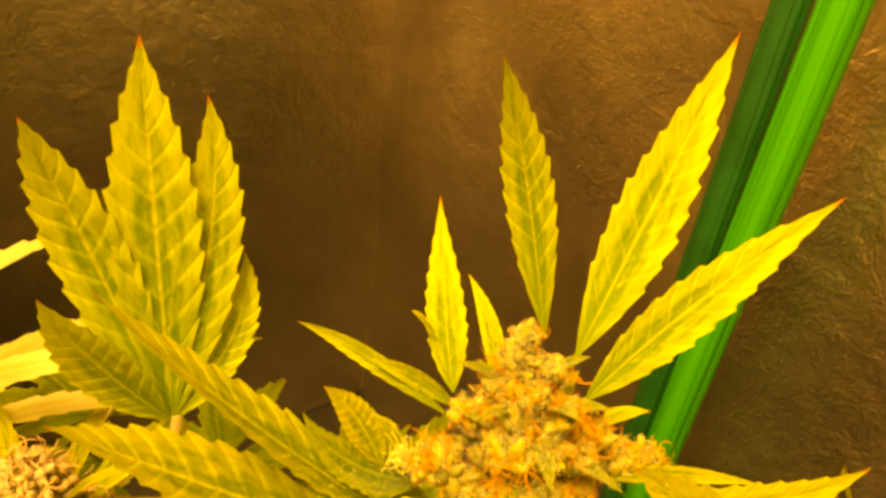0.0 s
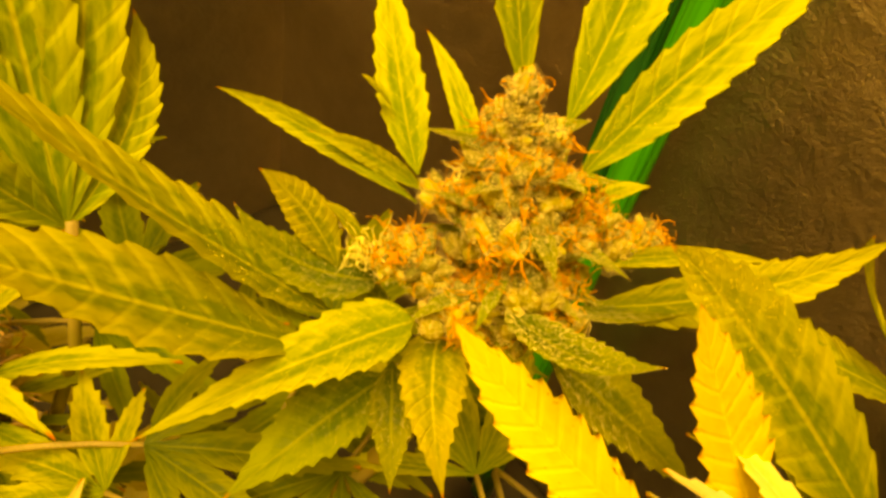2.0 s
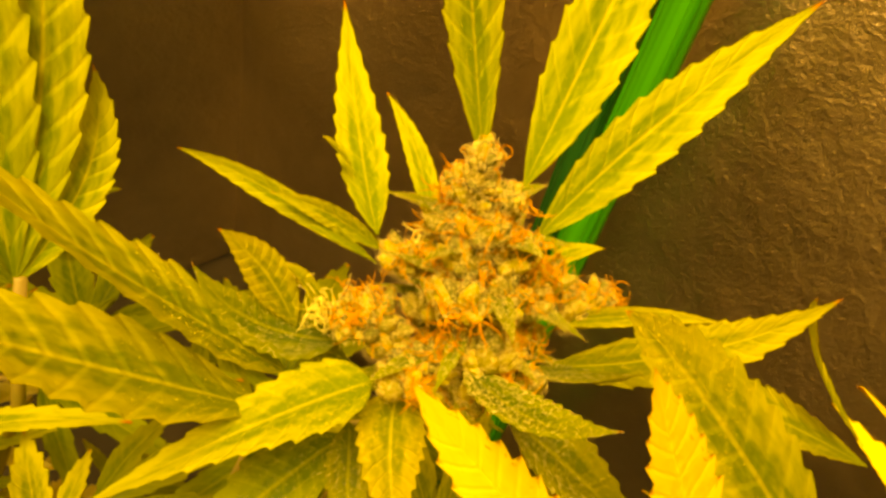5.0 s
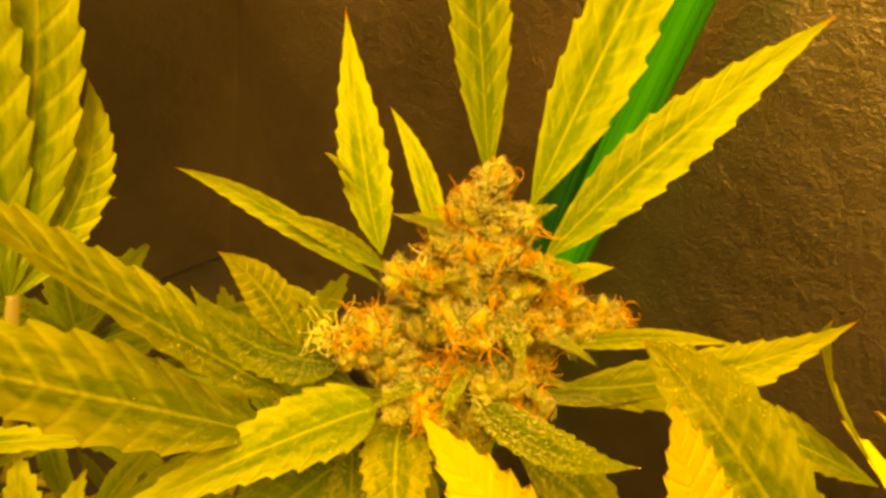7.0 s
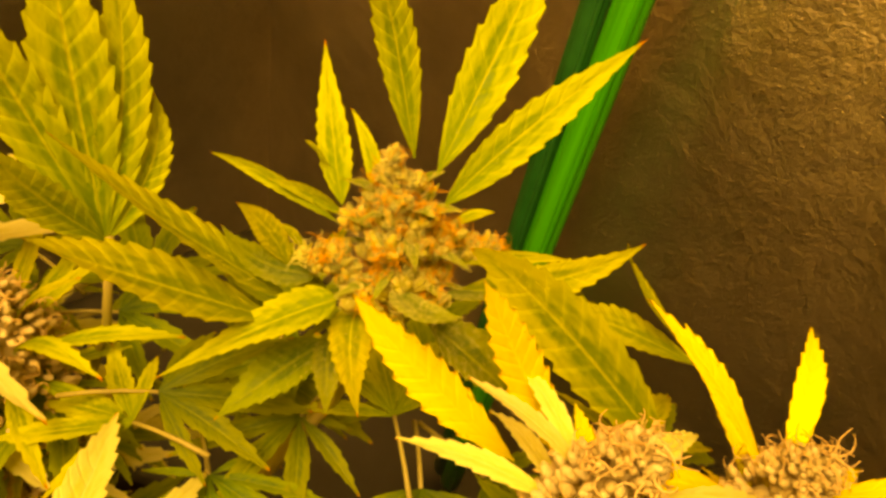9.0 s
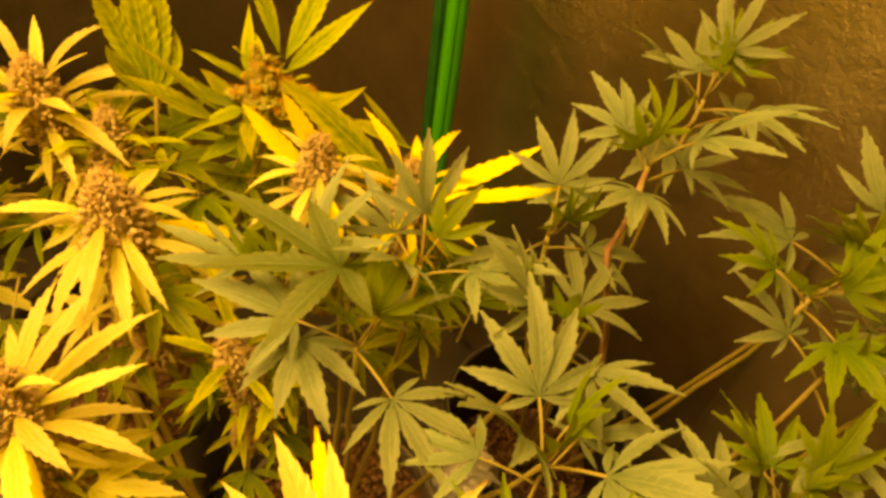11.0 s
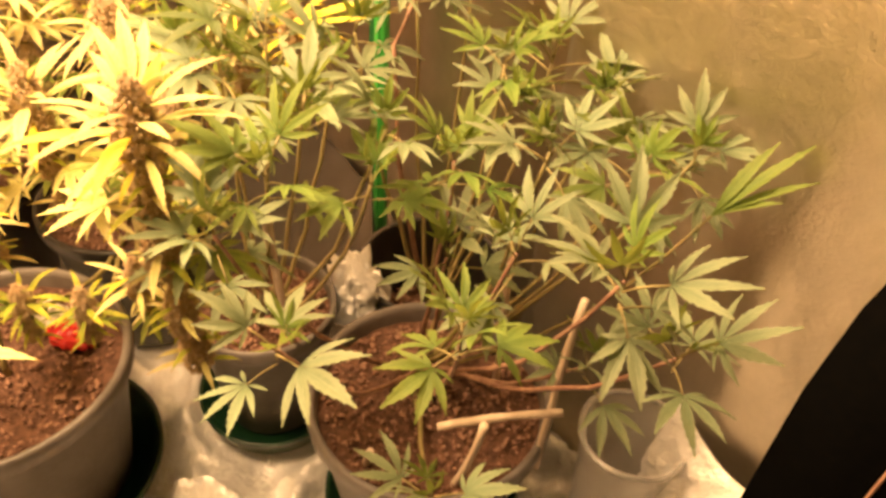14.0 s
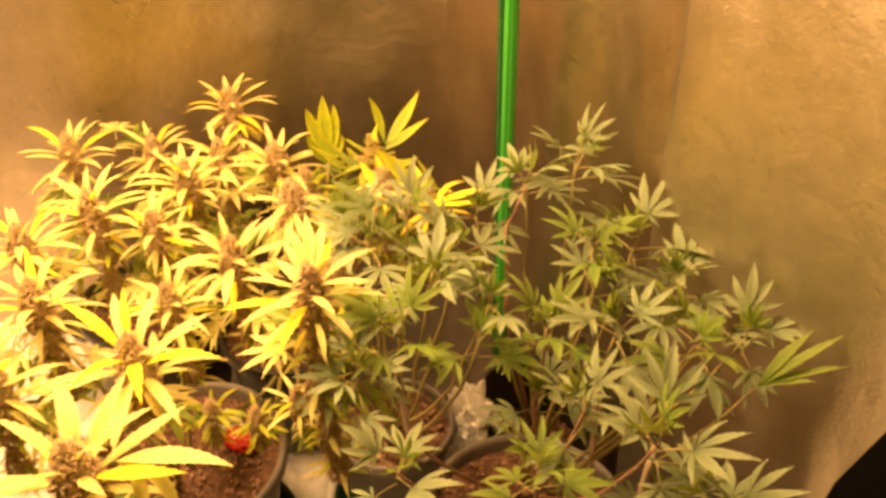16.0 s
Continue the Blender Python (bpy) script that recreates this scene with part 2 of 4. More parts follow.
def tube(s, pts, radii, sides=6, slot=0):
    pts = [Vector(p) for p in pts]
    rings = []
    ref = Vector((0.31, 0.17, 0.93))
    for i, p in enumerate(pts):
        d = (pts[min(i + 1, len(pts) - 1)] - pts[max(i - 1, 0)]).normalized()
        a = d.cross(ref)
        if a.length < 0.05:
            a = d.cross(Vector((1, 0, 0)))
        a.normalize()
        b = d.cross(a)
        r = radii[i] if isinstance(radii, (list, tuple)) else radii
        rings.append([p + (a * math.cos(t) + b * math.sin(t)) * r for t in (2 * math.pi * k / sides for k in range(sides))])
    verts = [p for ring in rings for p in ring] + [pts[0], pts[-1]]
    faces = []
    for i in range(len(pts) - 1):
        for k in range(sides):
            j = (k + 1) % sides
            faces.append((i * sides + k, i * sides + j, (i + 1) * sides + j, (i + 1) * sides + k))
    n = len(pts) * sides
    for k in range(sides):
        j = (k + 1) % sides
        faces.append((n, j, k))
        faces.append((n + 1, n - sides + k, n - sides + j))
    return s.add(verts, faces, slot=slot)


def bend(a, b, sag, n=6, wob=0.0, rng=random):
    """Points from a to b with a sideways bow."""
    a, b, sag = Vector(a), Vector(b), Vector(sag)
    pts = []
    for i in range(n + 1):
        t = i / n
        p = a.lerp(b, t) + sag * (4 * t * (1 - t))
        if 0 < i < n and wob:
            p += Vector((rng.uniform(-wob, wob), rng.uniform(-wob, wob), rng.uniform(-wob, wob)))
        pts.append(p)
    return pts


def finger(s, base, tip, width, up=(0, 0, 1), arch=0.06, fold=0.25, teeth=11, wave=0.04, rng=random, slot=0, belly=0.44, twist=0.0):
    """One serrated leaflet from base to tip, folded along its midrib."""
    base, tip = Vector(base), Vector(tip)
    d = tip - base
    length = d.length
    d.normalize()
    side = d.cross(Vector(up))
    if side.length < 1e-4:
        side = d.cross(Vector((1, 0, 0)))
    side.normalize()
    nrm = side.cross(d)
    half = width / 2
    pw = belly / (1 - belly) * 1.25
    peak = belly ** pw * (1 - belly) ** 1.25
    rows = 2 * teeth
    ph = rng.uniform(0, 6.28)
    swerve = rng.uniform(-0.03, 0.03) * length
    verts, uvs, faces = [], [], []
    for i in range(rows + 1):
        t = i / rows
        w = half * (max(t, 0.0) ** pw * (1 - t) ** 1.25) / peak
        w = max(w, half * 0.06 * (1 - t))
        tooth = i % 2 == 1
        c = base + d * (t * length) + nrm * (arch * length * 4 * t * (1 - t)) + side * (swerve * math.sin(math.pi * t))
        tw = twist * t
        sd = side * math.cos(tw) + nrm * math.sin(tw)
        nn = nrm * math.cos(tw) - side * math.sin(tw)
        for k in (-1, -0.5, 0, 0.5, 1):
            ww = w * k
            adv = 0.0
            if abs(k) == 1:
                ww *= (1.10 if tooth else 0.93) * rng.uniform(0.95, 1.05)
                adv = (0.9 if tooth else 0.15) * length / rows
            rise = fold * abs(k) * w + wave * width * math.sin(ph + 7 * t + k * 1.7) * abs(k)
            if abs(k) == 0.5:
                rise += 0.05 * width
            verts.append(c + sd * ww + nn * rise + d * adv)
            uvs.append((0.5 + k * 0.5, t))
    for i in range(rows):
        for k in range(4):
            a = i * 5 + k
            faces.append((a, a + 1, a + 6, a + 5))
    return s.add(verts, faces, uvs, slot)


def fan_leaf(rng, fingers=7, teeth=8, narrow=0.15, droop=0.12, petiole=0.38, r=0.012):
    """A hand-shaped leaf of unit size along +y, with its stalk."""
    s = Shape()
    tube(s, bend((0, 0, 0), (0, petiole, 0.02), (0, 0, 0.02), 3), [r, r * 0.9, r * 0.8, r * 0.8], 5, slot=1)
    half = fingers // 2
    for k in range(-half, half + 1):
        ang = radians(k * (33 + rng.uniform(-4, 4)) if abs(k) < 3 else math.copysign(108 + rng.uniform(-8, 8), k))
        ln = (0.62, 0.56, 0.43, 0.24)[abs(k)] * rng.uniform(0.92, 1.06)
        tip = Vector((math.sin(ang) * ln, petiole + math.cos(ang) * ln, 0.02 - droop * ln * rng.uniform(0.3, 1.8)))
        finger(s, (0, petiole, 0.02), tip, ln * narrow * rng.uniform(0.9, 1.15) * (1.25 if abs(k) < 2 else 1.1), arch=rng.uniform(0.03, 0.10), fold=rng.uniform(0.15, 0.45), teeth=teeth, rng=rng)
    return s


def turned(origin, direction, up, size):
    """A pose whose y runs along direction and whose z leans to up."""
    y = Vector(direction).normalized()
    x = y.cross(Vector(up))
    if x.length < 1e-3:
        x = y.cross(Vector((1, 0, 0)))
    x.normalize()
    z = x.cross(y)
    m = Matrix((x, y, z)).transposed().to_4x4() @ Matrix.Diagonal((size, size, size, 1))
    m.translation = Vector(origin)
    return m


_bm = bmesh.new()
bmesh.ops.create_icosphere(_bm, subdivisions=1, radius=1)
ICO1 = ([v.co.copy() for v in _bm.verts], [tuple(v.index for v in f.verts) for f in _bm.faces])
_bm.free()
_bm = bmesh.new()
bmesh.ops.create_icosphere(_bm, subdivisions=2, radius=1)
ICO2 = ([v.co.copy() for v in _bm.verts], [tuple(v.index for v in f.verts) for f in _bm.faces])
_bm.free()


def blob(s, centre, axis, r, long, ball, rng, rough=0.12):
    """A teardrop: a swollen bract that narrows along its axis."""
    m = turned((0, 0, 0), axis, (rng.uniform(-1, 1), rng.uniform(-1, 1), rng.uniform(-1, 1)), 1.0)
    verts = []
    for v in ball[0]:
        t = (v.y + 1) / 2
        k = r * (1.0 - 0.62 * t ** 1.6) * (1 + rng.uniform(-rough, rough))
        verts.append(Vector(centre) + m @ Vector((v.x * k, v.y * r * long, v.z * k)))
    return s.add(verts, ball[1])


def curl(s, start, direction, length, r, rng, slot=0, n=6, sides=3):
    p, d = Vector(start), Vector(direction).normalized()
    ax = Vector((rng.uniform(-1, 1), rng.uniform(-1, 1), rng.uniform(-1, 1))).normalized()
    turn = Matrix.Rotation(rng.uniform(0.3, 1.0), 3, ax)
    pts = [p.copy()]
    for _ in range(n):
        p = p + d * (length / n)
        d = turn @ d
        pts.append(p.copy())
    return tube(s, pts, [r * (1 - 0.6 * i / n) for i in range(n + 1)], sides, slot)


def rand_dir(rng, zmin=-1.0):
    while True:
        v = Vector((rng.uniform(-1, 1), rng.uniform(-1, 1), rng.uniform(-1, 1)))
        if 0.1 < v.length < 1 and v.normalized().z > zmin:
            return v.normalized()


def spine_at(spine, t):
    f = t * (len(spine) - 1)
    i = min(int(f), len(spine) - 2)
    a, b = spine[i], spine[i + 1]
    k = f - i
    return Vector(a[:3]).lerp(Vector(b[:3]), k), a[3] + (b[3] - a[3]) * k


def bud_shapes(rng, spine, lobes, count, size, ball, hairs, hair_len, hair_r, specks=0):
    """The bracts, the hairs and the resin specks of one flower cluster."""
    core, hair, frost = Shape(), Shape(), Shape()
    spots = []
    n_spine = 0 if lobes else count
    for i in range(count):
        if i < n_spine:
            t = ((i + 0.5) / n_spine) ** 0.8
            c, r = spine_at(spine, t)
            a = i * 2.39996 + rng.uniform(-0.3, 0.3)
            out_d = Vector((math.cos(a), math.sin(a), 0))
            p = c + out_d * r * rng.uniform(0.75, 1.0)
            up_k = 1.2 if t < 0.25 else 0.55
            axis = (out_d + Vector((0, 0, up_k + rng.uniform(-0.2, 0.4)))).normalized()
            if t < 0.08:
                p, axis = c, Vector((rng.uniform(-0.3, 0.3), rng.uniform(-0.3, 0.3), 1)).normalized()
            k = size * (0.65 + 0.5 * t) * rng.uniform(0.8, 1.2)
        else:
            x, y, z, r = lobes[i % len(lobes)]
            dd = rand_dir(rng, -0.5)
            p = Vector((x, y, z)) + dd * r * rng.uniform(0.45, 0.8)
            axis = (dd + Vector((0, 0, 0.7))).normalized()
            k = size * rng.uniform(0.75, 1.25) * (0.75 if z > 0.489 else 1.0)
        blob(core, p, axis, k, 1.55, ball, rng)
        spots.append((p, axis, k))
    for i in range(7):
        c, r = spine_at(spine, 0.12 + 0.88 * i / 6)
        blob(core, c, (0, 0, 1), r * 0.6, 1.0, ICO2, rng, 0.05)
    for i in range(hairs):
        if i % 14 == 0 or not lobes:
            p, axis, k = spots[rng.randrange(len(spots))]
        if lobes and (p.z > 0.489 and rng.random() < 0.8 or p.z < 0.459 and rng.random() < 0.6):
            continue
        d = rand_dir(rng)
        d = (d - axis * d.dot(axis) * 0.8).normalized()
        curl(hair, p + axis * k * rng.uniform(0.7, 1.35), d, hair_len * rng.uniform(0.6, 1.3), hair_r, rng)
    for i in range(specks):
        p, axis, k = spots[rng.randrange(len(spots))]
        d = rand_dir(rng)
        t = d.dot(axis)
        q = p + d * k * (1.05 - 0.25 * max(t, 0)) + axis * (t * k * 0.5)
        r = rng.uniform(0.00005, 0.0001)
        o = d * rng.uniform(0.0, 0.0005)
        frost.add([q + o + Vector(v) * r for v in ((1, 0, 0), (-1, 0, 0), (0, 1, 0), (0, -1, 0), (0, 0, 1), (0, 0, -1))],
                  [(0, 2, 4), (2, 1, 4), (1, 3, 4), (3, 0, 4), (2, 0, 5), (1, 2, 5), (3, 1, 5), (0, 3, 5)])
    return core, hair, frost


# ---- tent: walls, floor ----
C45 = math.sqrt(0.5)


def tent(a, b, z=0.0):
    """A place in the tent: a across towards the film wall behind the young plants, b towards the back."""
    return Vector(((a - b) * C45, (a + b) * C45, z))


A_IN, B_IN, A_FAR, B_DOOR, TOP = 0.262, 0.44, -0.85, -0.60, 1.35


def film_wall(name, p, q, z0, z1, outward, nu, nv, folds, label, seed, lean=0.0, mat=None):
    """A hanging film with sagging folds, with thickness."""
    rng = random.Random(seed)
    ph = [rng.uniform(0, 6.28) for _ in range(6)]
    s = Shape()
    verts = []
    p, q = Vector(p), Vector(q)
    out_v = Vector(outward)
    for layer in (0, 1):
        for j in range(nv + 1):
            for i in range(nu + 1):
                u, v = i / nu, j / nv
                x = p.lerp(q, u)
                w = folds * (math.sin(9 * u + ph[0] + 1.5 * v) * 0.5 + 0.35 * math.sin(23 * u + ph[1] - 2.2 * v) + 0.25 * math.sin(6 * v + ph[2] + 5 * u))
                w += folds * 0.5 * noise.noise(Vector((u * 11, v * 9, seed)))
                w = max(w, -0.006)
                verts.append(Vector((x.x, x.y, z0 + (z1 - z0) * v)) + out_v * (w + lean * v + layer * 0.006))
    row, n = nu + 1, (nu + 1) * (nv + 1)
    faces = []
    for j in range(nv):
        for i in range(nu):
            a = j * row + i
            faces.append((a, a + 1, a + row + 1, a + row))
            faces.append((n + a, n + a + row, n + a + row + 1, n + a + 1))
    for i in range(nu):
        faces.append((i, n + i, n + i + 1, i + 1))
        k = nv * row + i
        faces.append((k, k + 1, n + k + 1, n + k))
    for j in range(nv):
        k = j * row
        faces.append((k, k + row, n + k + row, n + k))
        k += nu
        faces.append((k, n + k, n + k + row, k + row))
    s.add(verts, faces)
    return solid(name, s.mesh(name, mat or FOIL), label, "wall", "structure")


film_wall("wall_north", tent(A_IN, B_DOOR), tent(A_IN, B_IN + 0.05), -0.022, TOP, tent(1, 0), 120, 60, 0.018, "silver reflective tent film hanging in soft folds", 3)
film_wall("wall_west", tent(A_IN + 0.05, B_IN), tent(A_FAR, B_IN), -0.022, TOP, tent(0, 1), 90, 60, 0.012, "silver reflective tent film with creases", 5)
film_wall("wall_south", tent(A_FAR, B_IN), tent(A_FAR, B_DOOR), -0.022, TOP, tent(-1, 0), 40, 30, 0.012, "silver reflective tent film", 8)

# overlapping film; its extra brightness is put into the tint
film_wall("film_panel", tent(A_IN - 0.014, B_DOOR), tent(A_IN - 0.032, -0.252), 0.01, TOP - 0.01, tent(1, 0), 40, 40, 0.005, "second silver film hanging over the tent wall, tinted brighter for its light", 12, -0.03, FOIL_BRIGHTENED)


# the loose foot of the film, bunched up beside the door flap
s = Shape()
verts, faces = [], []
for j in range(31):
    for i in range(25):
        u, v = i / 24, j / 30
        z = 0.26 * (1 - v) + 0.03 * v
        q = Vector((u * 2.2, v * 5.0, 4.2))
        out_by = 0.05 * v ** 0.8 + 0.030 * (1 - abs(noise.noise(q)) * 2.4) * min(1, 4 * v) + 0.014 * (1 - abs(noise.noise(q * 2.9)) * 2) * min(1, 4 * v)
        edge = 0.10 * (1 - u) * (1 - v)
        verts.append(tent(A_IN - 0.045 - out_by * (1 - 0.65 * u), B_DOOR + 0.015 + 0.115 * u, z - edge * u))
for j in range(30):
    for i in range(24):
        a = j * 25 + i
        faces.append((a, a + 1, a + 26, a + 25))
s.add(verts, faces)
heap = solid("trim_film", s.mesh("trim_film", FOIL_FLOOR), "bunched crumpled foot of the silver-white film", "film", "structure")
solidify = heap.modifiers.new("thickness", "SOLIDIFY")
solidify.thickness = 0.003


def slab(name, pts, thick, mat, label, category):
    s = Shape()
    n = len(pts)
    up = Vector((0, 0, thick))
    verts = [Vector(p) for p in pts] + [Vector(p) + up for p in pts]
    faces = [tuple(range(n))[::-1], tuple(range(n, 2 * n))] + [(i, (i + 1) % n, n + (i + 1) % n, n + i) for i in range(n)]
    s.add(verts, faces)
    return solid(name, s.mesh(name, mat, smooth=False), label, category, "structure")


slab("ceiling", [tent(A_FAR - 0.02, B_DOOR, TOP), tent(A_IN + 0.03, B_DOOR, TOP), tent(A_IN + 0.03, B_IN + 0.03, TOP), tent(A_FAR - 0.02, B_IN + 0.03, TOP)], 0.01, FOIL, "silver tent roof film", "ceiling")
A_L, A_R, B_F, B_B, ROOM_H = A_FAR - 0.10, 0.75, -1.45, B_IN + 0.10, 1.75
slab("floor_base", [tent(A_L, B_F, -0.06), tent(A_R, B_F, -0.06), tent(A_R, B_B, -0.06), tent(A_L, B_B, -0.06)], 0.03, ROOM, "dark room floor under the tent", "floor")
for nm, p, q in (("wall_room_1", tent(A_L, B_F), tent(A_R, B_F)), ("wall_room_2", tent(A_R, B_F), tent(A_R, B_B)), ("wall_room_3", tent(A_R, B_B), tent(A_L, B_B)), ("wall_room_4", tent(A_L, B_B), tent(A_L, B_F))):
    d = (q - p).normalized() * 0.02
    n = Vector((d.y, -d.x, 0))
    slab(nm, [p - d + Vector((0, 0, -0.06)), q + d + Vector((0, 0, -0.06)), q + d + n + Vector((0, 0, -0.06)), p - d + n + Vector((0, 0, -0.06))], ROOM_H + 0.06, ROOM, "dark plain room wall behind the tent", "wall")
slab("ceiling_room", [tent(A_L, B_F, ROOM_H), tent(A_R, B_F, ROOM_H), tent(A_R, B_B, ROOM_H), tent(A_L, B_B, ROOM_H)], 0.03, ROOM, "dark room ceiling", "ceiling")

# near-black colour here stands in for shade under the plants
slab("floor", [tent(A_FAR, B_DOOR, -0.022), tent(A_IN, B_DOOR, -0.022), tent(A_IN, B_IN, -0.022), tent(A_FAR, B_IN, -0.022)], 0.012, POT_BLACK, "tent floor, coloured near black for the shade at the back", "floor")

# crumpled film on the floor, flat where pots stand
POT_FEET = ((0.278, -0.188, 0.102), (0.076, -0.114, 0.086), (-0.110, -0.278, 0.124), (-0.135, -0.022, 0.08), (-0.362, -0.050, 0.085), (0.225, 0.005, 0.065), (0.100, 0.195, 0.02), (0.458, -0.195, 0.035))
s = Shape()
N = 150
verts, faces = [], []
for j in range(N + 1):
    for i in range(N + 1):
        a, b = A_FAR + (A_IN - A_FAR) * i / N, B_DOOR + (B_IN - B_DOOR) * j / N
        p = tent(a, b)
        q = Vector((p.x * 13, p.y * 13, 0.3))
        ridge = 1 - abs(noise.noise(q)) * 2.2
        h = 0.042 * max(ridge, 0) ** 2 + 0.022 * (1 - abs(noise.noise(q * 1.9)) * 2.2) + 0.006 * (1 - abs(noise.noise(q * 5.1)) * 2)
        free = min((math.hypot(p.x - x, p.y - y) - r) / 0.03 for x, y, r in POT_FEET)
        h = (max(h - 0.004, 0.0) + 0.004) * min(max(free, 0.0), 1.0) - 0.004
        verts.append(Vector((p.x, p.y, h)))
for j in range(N):
    for i in range(N):
        a = j * (N + 1) + i
        # film is left off the back, baring the slab darkened as shade
        if verts[a].y < -0.035 + 0.05 * noise.noise(verts[a] * 9) or 0.13 < verts[a].x < 0.19 and verts[a].y < 0.03:
            faces.append((a, a + 1, a + N + 2, a + N + 1))
s.add(verts, faces)
floor_ob = solid("floor_film", s.mesh("floor_film", FOIL_FLOOR), "crumpled silver-white film spread over the tent floor", "floor", "structure")
thick = floor_ob.modifiers.new("thickness", "SOLIDIFY")
thick.thickness, thick.offset = 0.004, -1

# black door flap beside the opening
s = Shape()
verts, faces = [], []
FN, FM = 14, 26
for layer in (0, 1):
    for j in range(FM + 1):
        v = j / FM
        z = 0.02 + 1.2 * v
        edge = Vector((0.487 + 0.55 * max(0.0, z - 0.515), -0.373 + 0.55 * max(0.0, z - 0.515), z)) + Vector((1, 1, 0)) * 0.003 * math.sin(9 * v + 1)
        for i in range(FN + 1):
            u = i / FN
            bow = 0.03 * math.sin(4 * u + 3 * v)
            verts.append(edge + Vector((0.42 * u, -0.30 * u + bow, 0)) + Vector((0.02, 0.02, 0)) * layer)
row, n = FN + 1, (FN + 1) * (FM + 1)
for j in range(FM):
    for i in range(FN):
        a = j * row + i
        faces.append((a, a + 1, a + row + 1, a + row))
        faces.append((n + a, n + a + row, n + a + row + 1, n + a + 1))
    k = j * row
    faces.append((k, k + row, n + k + row, n + k))
s.add(verts, faces)
flap = thing("door_flap", (0.50, -0.42, 0.02), "black fabric flap of the tent door, folded back", "tent door")
child("fabric", s.mesh("fabric", BLACK), flap)
s = Shape()
seam = []
for j in range(FM + 1):
    v = j / FM
    z = 0.02 + 1.2 * v
    seam.append(Vector((0.487 + 0.55 * max(0.0, z - 0.515), -0.373 + 0.55 * max(0.0, z - 0.515), z)) + Vector((1, 1, 0)) * 0.003 * math.sin(9 * v + 1) + Vector((0.42 * 0.09, -0.30 * 0.09 + 0.03 * math.sin(0.36 + 3 * v), 0)))
tube(s, [p + Vector((-0.0006, -0.0006, 0)) for p in seam], 0.0010, 5)
child("seam", s.mesh("seam", WOODY), flap, None, "thin brown stitched seam")

# ---- pots ----


def lathe(profile, segs=40, wob=0.0, seed=0):
    rng = random.Random(seed)
    s = Shape()
    verts = []
    for r, z in profile:
        for k in range(segs):
            t = 2 * math.pi * k / segs
            rr = r * (1 + wob * math.sin(3 * t + seed) + wob * 0.5 * math.sin(7 * t + z * 40))
            verts.append((rr * math.cos(t), rr * math.sin(t), z))
    faces = []
    for i in range(len(profile) - 1):
        for k in range(segs):
            j = (k + 1) % segs
            faces.append((i * segs + k, i * segs + j, (i + 1) * segs + j, (i + 1) * segs + k))
    s.add(verts, faces)
    return s


def soil_disc(r, seed):
    s = Shape()
    verts, faces = [(0, 0, 0.004)], []
    rings, segs = 12, 44
    for i in range(1, rings + 1):
        for k in range(segs):
            t = 2 * math.pi * k / segs
            rr = r * i / rings
            q = Vector((rr * math.cos(t) * 60, rr * math.sin(t) * 60, seed))
            verts.append((rr * math.cos(t), rr * math.sin(t), 0.004 * noise.noise(q) + 0.006 * noise.noise(q * 0.3)))
    for k in range(segs):
        faces.append((0, 1 + k, 1 + (k + 1) % segs))
    for i in range(rings - 1):
        for k in range(segs):
            a, b = 1 + i * segs + k, 1 + i * segs + (k + 1) % segs
            faces.append((a, b, b + segs, a + segs))
    s.add(verts, faces)
    return s


def crumbs(r, count, seed):
    rng = random.Random(seed)
    s = Shape()
    for _ in range(count):
        t, rr = rng.uniform(0, 6.283), r * math.sqrt(rng.random()) * 0.97
        k = rng.uniform(0.0009, 0.0026)
        c = Vector((rr * math.cos(t), rr * math.sin(t), 0.004 + k * 0.2))
        s.add([c + Vector((v.x * k * rng.uniform(0.7, 1.3), v.y * k * rng.uniform(0.7, 1.3), v.z * k * 0.8)) for v in ICO1[0]], ICO1[1])
    return s


